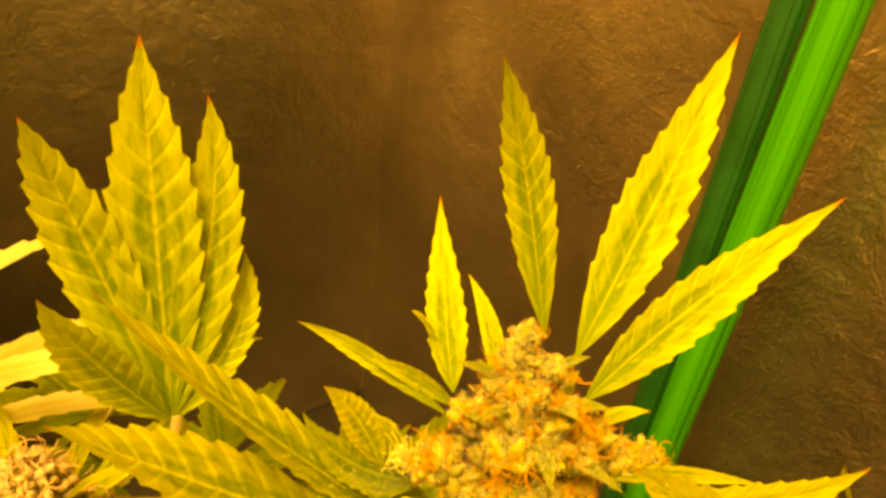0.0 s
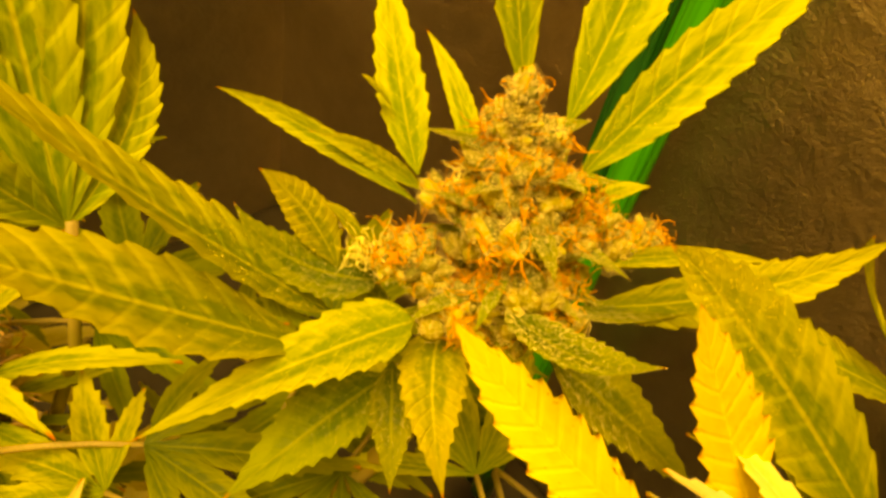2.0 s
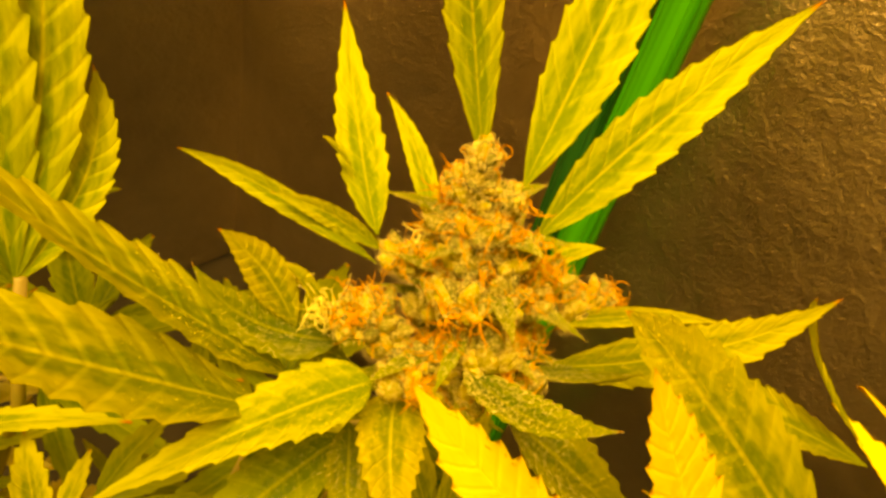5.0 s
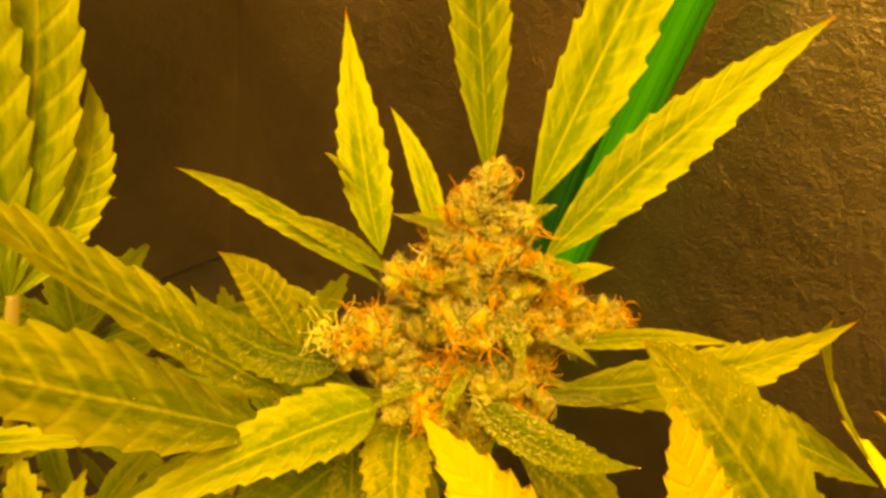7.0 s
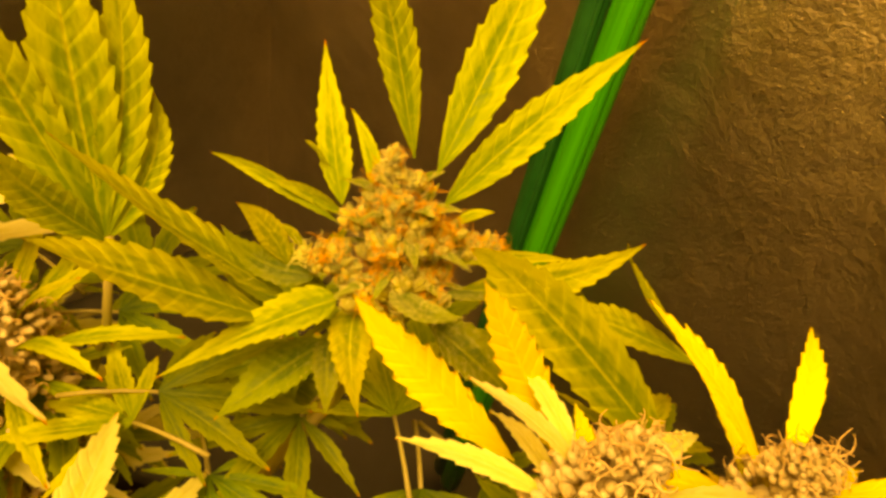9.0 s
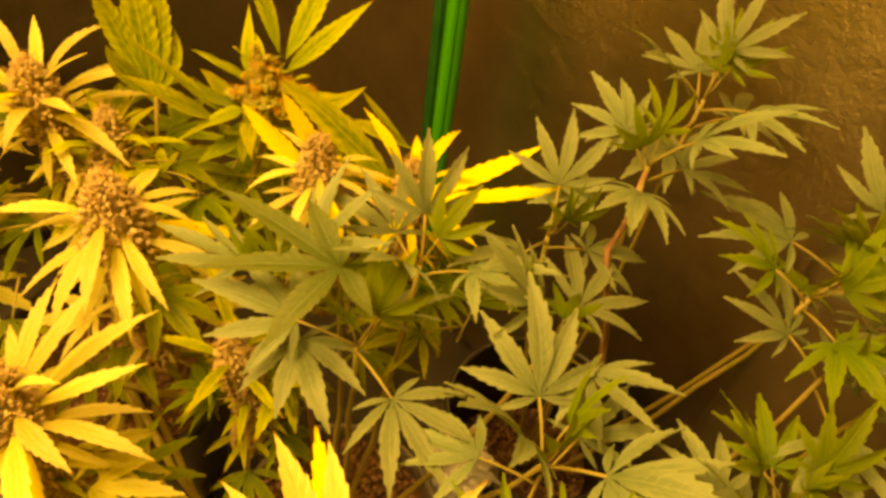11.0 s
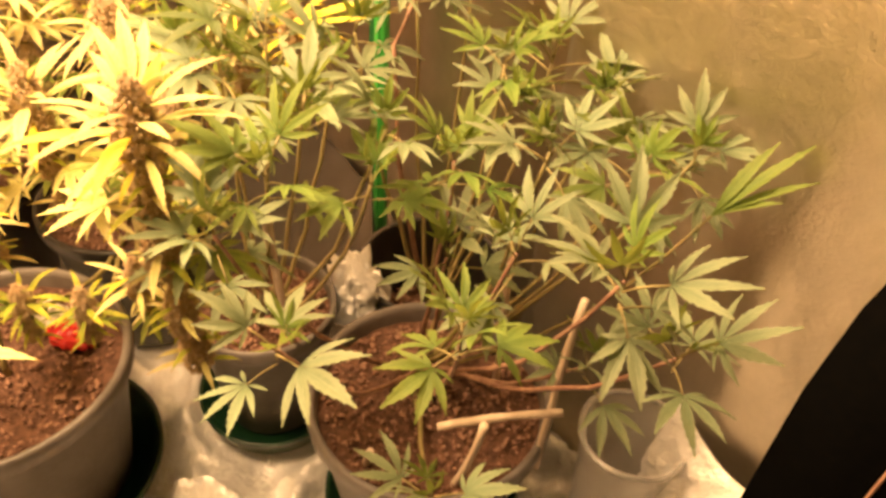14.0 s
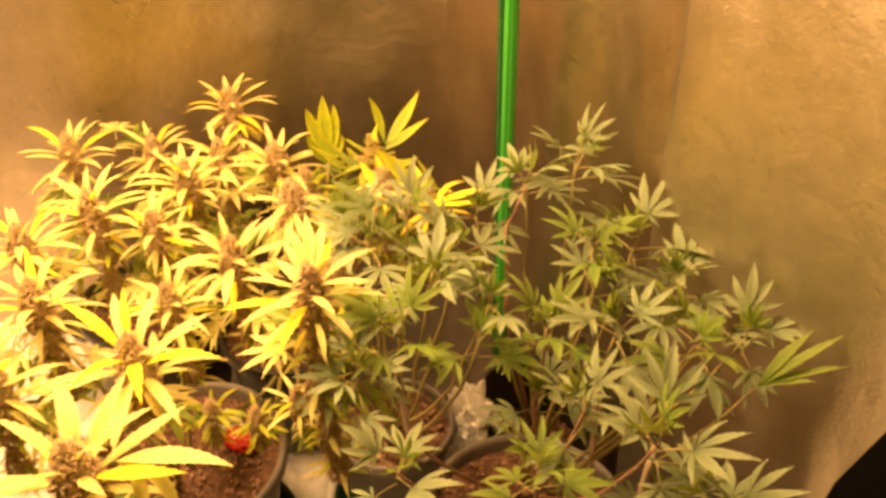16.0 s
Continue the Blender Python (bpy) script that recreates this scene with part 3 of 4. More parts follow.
def pot(loc, r, h, mat, label, seed, saucer_r=0.0, fill=0.018):
    th = 0.004
    p = thing("plant_pot", loc, label, "plant pot", "pots in the tent")
    prof = [(r * 0.72, 0.0), (r * 0.74, 0.004), (r * 0.95, h - 0.022), (r * 1.0, h - 0.020), (r * 1.03, h - 0.016), (r * 1.03, h - 0.004), (r * 1.015, h), (r * 0.975, h), (r * 0.955, h - 0.006), (r * 0.93, h - 0.03), (r * 0.90, h - 0.05), (r * 0.80, h - 0.12)]
    zs = 0.012 if saucer_r else 0.006
    body = lathe(prof, 44, 0.006, seed)
    k = len(body.v)
    body.add([(0, 0, 0.002)], [])
    body.f += [(k, (i + 1) % 44, i) for i in range(44)]
    body.mi += [0] * 44
    child("pot_body", body.mesh("pot_body", mat), p, Matrix.Translation(Vector(loc) + Vector((0, 0, zs))))
    top = Vector(loc) + Vector((0, 0, zs + h - fill))
    child("soil", soil_disc(r * (0.945 if fill < 0.05 else 0.84), seed).mesh("soil", SOIL), p, Matrix.Translation(top), "dark reddish-brown crumbly soil")
    c = child("soil_grain", crumbs(r * (0.93 if fill < 0.05 else 0.82), 900, seed).mesh("soil_grain", CRUMB, smooth=False), p, Matrix.Translation(top))
    tagged(c, kind="stuff")
    if saucer_r:
        e = thing("pot_saucer", loc, "dark green round plastic saucer under a pot", "saucer", "saucers")
        sp = [(0.001, 0.005), (saucer_r * 0.86, 0.005), (saucer_r * 0.97, 0.030), (saucer_r * 1.0, 0.033), (saucer_r * 1.03, 0.033), (saucer_r * 1.03, 0.029), (saucer_r * 0.90, 0.0), (0.001, 0.0)]
        child("saucer_dish", lathe(sp, 44).mesh("saucer_dish", SAUCER), e, Matrix.Translation(Vector(loc) + Vector((0, 0, 0.004))))
    return top


TOP_A = pot((0.278, -0.188, 0), 0.109, 0.185, POT, "round grey plastic pot filled with brown soil", 1, 0.098)
TOP_B = pot((0.076, -0.114, 0), 0.074, 0.165, POT, "small grey plastic pot with soil on a green saucer", 2, 0.082)
TOP_C = pot((-0.110, -0.278, 0), 0.118, 0.185, POT, "wide grey plastic pot of soil on a green saucer", 3, 0.118)
TOP_D = pot((-0.135, -0.022, 0), 0.100, 0.185, POT_BLACK, "black plastic pot under the ripe plant", 4)
TOP_E = pot((-0.362, -0.050, 0), 0.110, 0.185, POT_BLACK, "black plastic pot under the far ripe plant", 5)
TOP_F = pot((0.225, 0.005, 0), 0.080, 0.165, POT_BLACK, "black plastic pot, only half filled with soil", 6, fill=0.10)

# ---- green stakes ----


def stake(p, q, r, mat, label):
    e = thing("plant_stake", p, label, "plant stake", "stakes")
    s = Shape()
    pts = [Vector(p).lerp(Vector(q), i / 16) for i in range(17)]
    tube(s, pts, r, 10)
    child("rod", s.mesh("rod", mat), e)
    for k in range(3):
        a = 0.5 + 2.094 * k
        off = Vector((math.cos(a), math.sin(a), 0)) * r * 0.93
        s = Shape()
        tube(s, [x + off for x in pts], [r * (0.24 + 0.05 * (i % 2)) for i in range(17)], 6)
        child("rib", s.mesh("rib", mat), e)
    return e


stake((0.100, 0.195, 0.004), (0.094, 0.200, 1.15), 0.0085, STAKE, "tall bright green plastic-coated plant stake")
stake((0.092, 0.206, 0.004), (0.072, 0.214, 1.15), 0.0070, STAKE_DARK, "tall dark green plastic plant stake")

# ---- the ripe plants ----
RNG = random.Random(11)
plant_d = thing("flowering_hemp_plant", TOP_D, "ripe flowering hemp plant with yellow-green leaves and frosted buds", "plant", "ripe plants")
plant_c = thing("flowering_hemp_plant", TOP_C, "ripe flowering hemp plant with strongly yellowed leaves", "plant", "ripe plants")
plant_e = thing("flowering_hemp_plant", TOP_E, "ripe flowering hemp plant with pale yellow leaves", "plant", "ripe plants")


def stem_to(plant, top, r0=0.004, mat=STEM, name="branch"):
    base = Vector(plant.location)
    top = Vector(top)
    a = base + Vector((0, 0, -0.01)) + (top - base).normalized() * 0.0 + Vector((RNG.uniform(-0.012, 0.012), RNG.uniform(-0.012, 0.012), 0))
    flat = Vector((top.x - a.x, top.y - a.y, 0))
    s = Shape()
    pts = bend(a, top, flat * 0.08 + Vector((0, 0, -0.07 * flat.length)), 8, 0.0022, RNG)
    tube(s, pts, [r0 * (1.15 - 0.65 * i / 8) for i in range(9)], 7)
    return child(name, s.mesh(name, mat), plant)


def blade(s, base, bow, tip, width, up, rng, belly=0.42, teeth=12, fold=0.20, bite=0.20):
    """A leaflet along a bowed midrib: forward teeth, sunken side veins and a drawn-out tip."""
    base, bow, tip = Vector(base), Vector(bow), Vector(tip)
    length = (bow - base).length * 0.5 + (tip - bow).length * 0.5
    half = width / 2
    pw = belly / (1 - belly) * 1.35
    peak = belly ** pw * (1 - belly) ** 1.35
    rows = teeth * 5
    cols = (-1, -0.68, -0.34, 0, 0.34, 0.68, 1)
    ph = rng.uniform(0, 6.28)
    bulk = [rng.uniform(0.85, 1.15) for _ in range(teeth * 2 + 8)]
    up = Vector(up)
    verts, uvs, faces = [], [], []
    for i in range(rows + 1):
        t = i / rows
        c = base * (1 - t) ** 2 + bow * (2 * t * (1 - t)) + tip * t ** 2
        d = ((bow - base) * (1 - t) + (tip - bow) * t).normalized()
        side = d.cross(up).normalized()
        nrm = side.cross(d)
        w = max(half * t ** pw * (1 - t) ** 1.35 / peak, half * 0.07 * (1 - t))
        for k in cols:
            a = abs(k)
            q = teeth * (t - 0.10 * a) + 0.33
            g = q % 1.0
            n = int(q) + (teeth + 4 if k > 0 else 0)
            tooth = min(g, (1 - g) * 5) / 0.84
            ww, adv = w * k, 0.0
            if a == 1:
                ww *= 0.88 + (bite if width > 0.0075 else 0.10) * tooth * bulk[n]
                adv = (0.55 if width > 0.009 else 0.25) * tooth * bulk[n] * length / teeth * min(1, w / half * 2)
            swell = -math.cos(2 * math.pi * g) * 0.05 * w * (a * (1.15 - a) * 3)
            rise = fold * a * w + 0.09 * w * math.sin(ph + 6 * t + k * 1.4) * a + swell * bulk[n]
            verts.append(c + side * ww + nrm * rise + d * adv)
            uvs.append((0.5 + k * 0.5, t))
    m = len(cols)
    for i in range(rows):
        for k in range(m - 1):
            a = i * m + k
            faces.append((a, a + 1, a + m + 1, a + m))
    return s.add(verts, faces, uvs)


def frost_over(s, rate):
    """Resin specks on a leaf, thickest beside the bud and along the rim."""
    near = Vector((0.006, 0.0, 0.465))
    for f in s.f:
        a, b, c, d = (Vector(s.v[i]) for i in f)
        gap = ((a + c) / 2 - near).length
        if gap > 0.05:
            continue
        n = (b - a).cross(d - a)
        area = n.length
        n.normalize()
        rim = 1.8 if abs(s.uv[f[0]][0] - 0.5) > 0.3 or abs(s.uv[f[1]][0] - 0.5) > 0.3 else 0.9
        k = rate * max(0.0, 1 - gap / 0.05) * rim * area * 1.3e7
        for _ in range(int(k) + (1 if RNG.random() < k % 1 else 0)):
            q = a.lerp(b, RNG.random()).lerp(d.lerp(c, RNG.random()), RNG.random()) + n * RNG.uniform(-0.0003, 0.0003)
            speck(LEAF_FROST, q, RNG.uniform(0.00005, 0.0001))


def hero_leaf(plant, mat, *leaflets, label="", up=(0, 0, 1), belly=0.42):
    """A leaf close to the eye: each leaflet is base, bow of the midrib, tip, width."""
    s = Shape()
    for base, bow, tip, width in leaflets:
        blade(s, base, bow, tip, width, up, RNG, belly, bite=0.32 if mat is YELLOW else 0.20)
    if mat is not YELLOW:
        frost_over(s, 1.0 if mat is DEEP else 0.45)
    return child("leaf", s.mesh("leaf", mat), plant, None, label)


LEAF_FROST = Shape()


def speck(s, q, r):
    s.add([q + Vector(v) * r for v in ((1, 0, 0), (-1, 0, 0), (0, 1, 0), (0, -1, 0), (0, 0, 1), (0, 0, -1))],
          [(0, 2, 4), (2, 1, 4), (1, 3, 4), (3, 0, 4), (2, 0, 5), (1, 2, 5), (3, 1, 5), (0, 3, 5)])


# the near cola, seen from a hand's width
spine = [(0.0005, 0.0, 0.5015, 0.0008), (0.0006, 0.0005, 0.4985, 0.0024), (0.0014, 0.001, 0.494, 0.0037), (0.003, 0.002, 0.488, 0.0054), (0.0055, 0.003, 0.480, 0.0082), (0.0075, 0.002, 0.470, 0.0110), (0.008, 0.001, 0.460, 0.0116), (0.007, 0.001, 0.447, 0.0085)]
lobes = [(-0.0075, -0.001, 0.4650, 0.0050), (-0.0120, -0.002, 0.4655, 0.0036), (-0.0050, -0.003, 0.4610, 0.0040), (0.0235, 0.007, 0.4675, 0.0048), (0.0280, 0.008, 0.4690, 0.0030), (0.009, -0.007, 0.468, 0.0050), (-0.001, -0.008, 0.459, 0.0050), (-0.005, 0.003, 0.475, 0.0042), (0.016, -0.007, 0.461, 0.0046), (0.016, 0.004, 0.475, 0.0042), (0.003, -0.006, 0.477, 0.0038)]
lobes += [(0.0006, 0.0002, 0.4975, 0.0020), (0.0012, 0.0002, 0.4945, 0.0027), (0.0020, 0.0005, 0.4910, 0.0032)]
lump_rng = random.Random(21)
for k in range(30):
    c, r = spine_at(spine, 0.36 + 0.62 * (k / 29) ** 0.8)
    a = k * 2.39996
    lobes.append((c.x + math.cos(a) * r * 0.72, c.y + math.sin(a) * r * 0.72, c.z + lump_rng.uniform(-0.001, 0.001), min(lump_rng.uniform(0.0030, 0.0043), 0.5 * r)))
core, hair, frost = bud_shapes(random.Random(5), spine, lobes, 760, 0.0016, ICO2, 2600, 0.0044, 0.00013, 60000)
bud = child("bud", core.mesh("bud", CALYX), plant_d, None, "dense frosted flower cluster with orange hairs")
child("pistil_tuft", hair.mesh("pistils", PISTIL), bud, None, "curled orange hairs")
tagged(child("resin_frost", frost.mesh("resin_frost", FROST, smooth=False), bud, None, "white resin specks"), kind="stuff")
s = Shape()
r5 = random.Random(8)
for _ in range(44):
    curl(s, (-0.0155 + r5.uniform(-0.002, 0.002), -0.002 + r5.uniform(-0.002, 0.002), 0.4665 + r5.uniform(-0.002, 0.002)), rand_dir(r5, -0.2), 0.0055, 0.00014, r5, n=9)
for _ in range(10):
    curl(s, (-0.004 + r5.uniform(-0.001, 0.001), 0.004, 0.479 + r5.uniform(-0.001, 0.001)), rand_dir(r5, -0.2), 0.004, 0.0002, r5, n=9)
child("pale_pistil_tuft", s.mesh("pale_pistils", PISTIL_PALE), bud, None, "fresh pale yellow hairs")
sugar = random.Random(17)
for k in range(26):
    c, r = spine_at(spine, 0.45 + 0.53 * k / 25)
    a = k * 2.39996 + 0.7
    d = Vector((math.cos(a), math.sin(a), sugar.uniform(-0.35, 0.55))).normalized()
    p = c + Vector((d.x, d.y, 0)) * r * 0.6
    tip = p + d * (r * 0.55 + sugar.uniform(0.0035, 0.0075))
    bow = (p + tip) / 2 + Vector((0, 0, sugar.uniform(0.0005, 0.002)))
    s = Shape()
    blade(s, p, bow, tip, sugar.uniform(0.0022, 0.0036), (0, 0, 1), sugar, 0.35, 5)
    frost_over(s, 1.3)
    child("sugar_leaf", s.mesh("sugar_leaf", DEEP), bud)
stem_to(plant_d, (0.007, 0.001, 0.450))

hero_leaf(plant_d, GREEN, ((-0.0094, 0.0134, 0.4700), (-0.0145, 0.0310, 0.4707), (-0.0230, 0.0630, 0.4860), 0.0088),
          ((-0.0005, 0.0100, 0.4735), (-0.0035, 0.0275, 0.4780), (-0.0120, 0.0380, 0.4820), 0.0046),
          ((0.0063, 0.0254, 0.4789), (-0.0048, 0.0385, 0.5117), (-0.0120, 0.0260, 0.5340), 0.0098),
          ((0.0122, 0.0182, 0.4811), (0.0237, 0.0489, 0.5018), (0.0335, 0.0680, 0.5345), 0.0142),
          ((0.0146, 0.0098, 0.4781), (0.0301, 0.0299, 0.4891), (0.0580, 0.0450, 0.5130), 0.0112), up=(0.1, -0.75, 0.65))
hero_leaf(plant_d, GREEN, ((-0.0090, 0.0059, 0.4708), (-0.0303, 0.0109, 0.4807), (-0.0400, 0.0080, 0.4840), 0.0042),
          ((-0.0084, 0.0079, 0.4716), (-0.0176, 0.0087, 0.4784), (-0.0263, 0.0057, 0.4810), 0.0042), up=(0.3, -0.9, 0.1))
hero_leaf(plant_d, GREEN, ((-0.0154, 0.0231, 0.4752), (-0.0191, 0.0234, 0.4789), (-0.0210, 0.0220, 0.4810), 0.0032))
hero_leaf(plant_d, GREEN, ((-0.0194, -0.0010, 0.4610), (-0.0256, 0.0032, 0.4706), (-0.0321, -0.0002, 0.4778), 0.0072), up=(0.2, -0.6, 0.75))
hero_leaf(plant_d, GREEN, ((-0.0155, 0.0010, 0.4656), (-0.0202, 0.0006, 0.4702), (-0.0230, -0.0007, 0.4743), 0.0042))
hero_leaf(plant_d, DEEP, ((-0.0130, -0.0003, 0.4585), (-0.0288, -0.0041, 0.4604), (-0.0353, -0.0012, 0.4715), 0.0085), up=(0.1, -0.5, 0.85), belly=0.3)
hero_leaf(plant_d, GREEN, ((-0.0200, -0.0026, 0.4516), (-0.0474, -0.0137, 0.4828), (-0.0590, -0.0220, 0.5080), 0.0145), label="broad pale green leaf beside the bud", up=(-0.2, -0.1, 0.95), belly=0.36)
hero_leaf(plant_d, GREEN, ((-0.0217, -0.0093, 0.4503), (-0.0569, -0.0207, 0.4728), (-0.0628, -0.0310, 0.4895), 0.0168), label="broad pale green leaf beside the bud", belly=0.38)
hero_leaf(plant_d, DEEP, ((-0.0098, 0.0025, 0.4501), (-0.0174, 0.0010, 0.4560), (-0.0300, -0.0012, 0.4604), 0.0085))
hero_leaf(plant_d, GREEN, ((-0.0067, -0.0083, 0.4598), (-0.0227, -0.0151, 0.4558), (-0.0470, -0.0230, 0.4370), 0.0118), label="green leaf with a long drawn-out tip", belly=0.24)
hero_leaf(plant_d, GREEN, ((-0.0017, -0.0047, 0.4526), (-0.0038, -0.0150, 0.4540), (0.0030, -0.0260, 0.4380), 0.0108), belly=0.32)
hero_leaf(plant_d, DEEP, ((-0.0081, -0.0024, 0.4358), (-0.0168, -0.0113, 0.4358), (-0.0320, -0.0260, 0.4280), 0.0135))
hero_leaf(plant_d, DEEP, ((-0.0080, -0.0030, 0.4410), (-0.0069, -0.0104, 0.4378), (-0.0050, -0.0220, 0.4300), 0.0080))
hero_leaf(plant_d, YELLOW, ((0.0435, -0.0267, 0.4303), (0.0101, -0.0213, 0.4578), (-0.0030, -0.0180, 0.4740), 0.0104), label="bright yellow leaf with burnt brown teeth", up=(0, -0.6, 0.8))
hero_leaf(plant_d, YELLOW, ((0.0517, -0.0342, 0.4447), (0.0301, -0.0252, 0.4765), (0.0220, -0.0240, 0.4910), 0.0094), label="bright yellow leaf with burnt brown teeth", up=(0, -0.6, 0.8))
hero_leaf(plant_d, GREEN, ((0.0840, -0.0160, 0.4300), (0.0344, -0.0076, 0.4791), (0.0180, -0.0190, 0.4940), 0.0170), up=(0.1, -0.75, 0.65), belly=0.34)
hero_leaf(plant_d, DEEP, ((0.0064, -0.0090, 0.4675), (0.0122, -0.0256, 0.4747), (0.0200, -0.0290, 0.4850), 0.0085), belly=0.34)
hero_leaf(plant_d, DEEP, ((0.0167, -0.0054, 0.4522), (0.0280, -0.0083, 0.4478), (0.0470, -0.0180, 0.4370), 0.0155))
hero_leaf(plant_d, DEEP, ((0.0175, -0.0017, 0.4596), (0.0263, -0.0016, 0.4614), (0.0420, -0.0006, 0.4655), 0.0050))
hero_leaf(plant_d, GREEN, ((0.0220, -0.0003, 0.4605), (0.0484, -0.0013, 0.4693), (0.0630, 0.0040, 0.4830), 0.0092),
          ((0.0201, 0.0032, 0.4671), (0.0356, 0.0056, 0.4715), (0.0490, 0.0050, 0.4720), 0.0036), up=(0.1, -0.7, 0.6), belly=0.36)
hero_leaf(plant_d, GREEN, ((0.0179, 0.0096, 0.4724), (0.0224, 0.0133, 0.4752), (0.0283, 0.0144, 0.4752), 0.0036))
hero_leaf(plant_d, GREEN, ((0.0868, 0.0014, 0.4503), (0.0619, 0.0064, 0.4695), (0.0580, 0.0030, 0.4830), 0.0062),
          ((0.0920, 0.0020, 0.4440), (0.0640, 0.0063, 0.4530), (0.0500, 0.0030, 0.4560), 0.0120))
hero_leaf(plant_d, GREEN, ((-0.0718, 0.0172, 0.4389), (-0.0797, 0.0311, 0.4929), (-0.0790, 0.0310, 0.5240), 0.0185),
          ((-0.0718, 0.0172, 0.4389), (-0.0941, 0.0234, 0.4900), (-0.0930, 0.0130, 0.5120), 0.0150),
          ((-0.0718, 0.0172, 0.4389), (-0.0657, 0.0389, 0.4857), (-0.0690, 0.0370, 0.5120), 0.0140),
          ((-0.0718, 0.0172, 0.4389), (-0.0576, 0.0349, 0.4569), (-0.0636, 0.0406, 0.4739), 0.0095),
          ((-0.0718, 0.0172, 0.4389), (-0.0866, 0.0081, 0.4625), (-0.0850, -0.0010, 0.4840), 0.0120), label="upright broad fan leaf, yellow-green", up=(0.45, -0.8, 0.35))
stem_to(plant_d, (-0.071, 0.018, 0.440), 0.0025)
hero_leaf(plant_d, YELLOW, ((0.0988, -0.0578, 0.4604), (0.1406, -0.0344, 0.4681), (0.1670, -0.0163, 0.4812), 0.0115),
          ((0.0988, -0.0578, 0.4604), (0.1497, -0.0504, 0.4655), (0.1955, -0.0415, 0.4822), 0.0100), label="pale yellow leaflets of a side bud")

tagged(child("leaf_frost", LEAF_FROST.mesh("leaf_frost", FROST, smooth=False), plant_d, None, "white resin specks on the small leaves"), kind="stuff")

# other colas: one bud in four shapes, shared
COLAS = []
for i in range(4):
    rng = random.Random(40 + i)
    h, r = 0.060 + 0.006 * (i % 2), 0.0150 + 0.0012 * (i % 3)
    sp = [(0, 0, 0, 0.002), (0.001, 0, -h * 0.15, r * 0.45), (0.001, 0.001, -h * 0.4, r * 0.85), (0, 0.001, -h * 0.7, r), (0, 0, -h, r * 0.8)]
    c1, h1, _ = bud_shapes(rng, sp, [], 340, 0.0020, ICO1, 280, 0.0080, 0.00034)
    COLAS.append((c1.mesh("bud", CALYX_DRY), h1.mesh("pistils", PISTIL_DRY)))
BLADES = {}
for key, mat in (("gold", GOLD), ("yellow", YELLOW), ("green", GREEN)):
    BLADES[key] = []
    for i in range(5):
        rng = random.Random(70 + i)
        s = Shape()
        finger(s, (0, 0, 0), (rng.uniform(-0.06, 0.06), 1, 0), rng.uniform(0.12, 0.155), arch=rng.uniform(0.05, 0.16), fold=rng.uniform(0.1, 0.4), teeth=10, rng=rng, belly=0.46)
        BLADES[key].append(s.mesh("leaf", mat))
FANS = {}
for key, mat in (("gold", GOLD), ("green", GREEN), ("deep", DEEP), ("young", YOUNG), ("shoot", SHOOT)):
    FANS[key] = []
    for i in range(6):
        rng = random.Random(100 + i)
        s = fan_leaf(rng, (7, 5, 7, 7, 5, 7)[i], 7 if key != "young" else 8, 0.145 + 0.012 * (i % 3), 0.10 + 0.06 * (i % 3))
        FANS[key].append(s.mesh("leaf", mat, STEM))


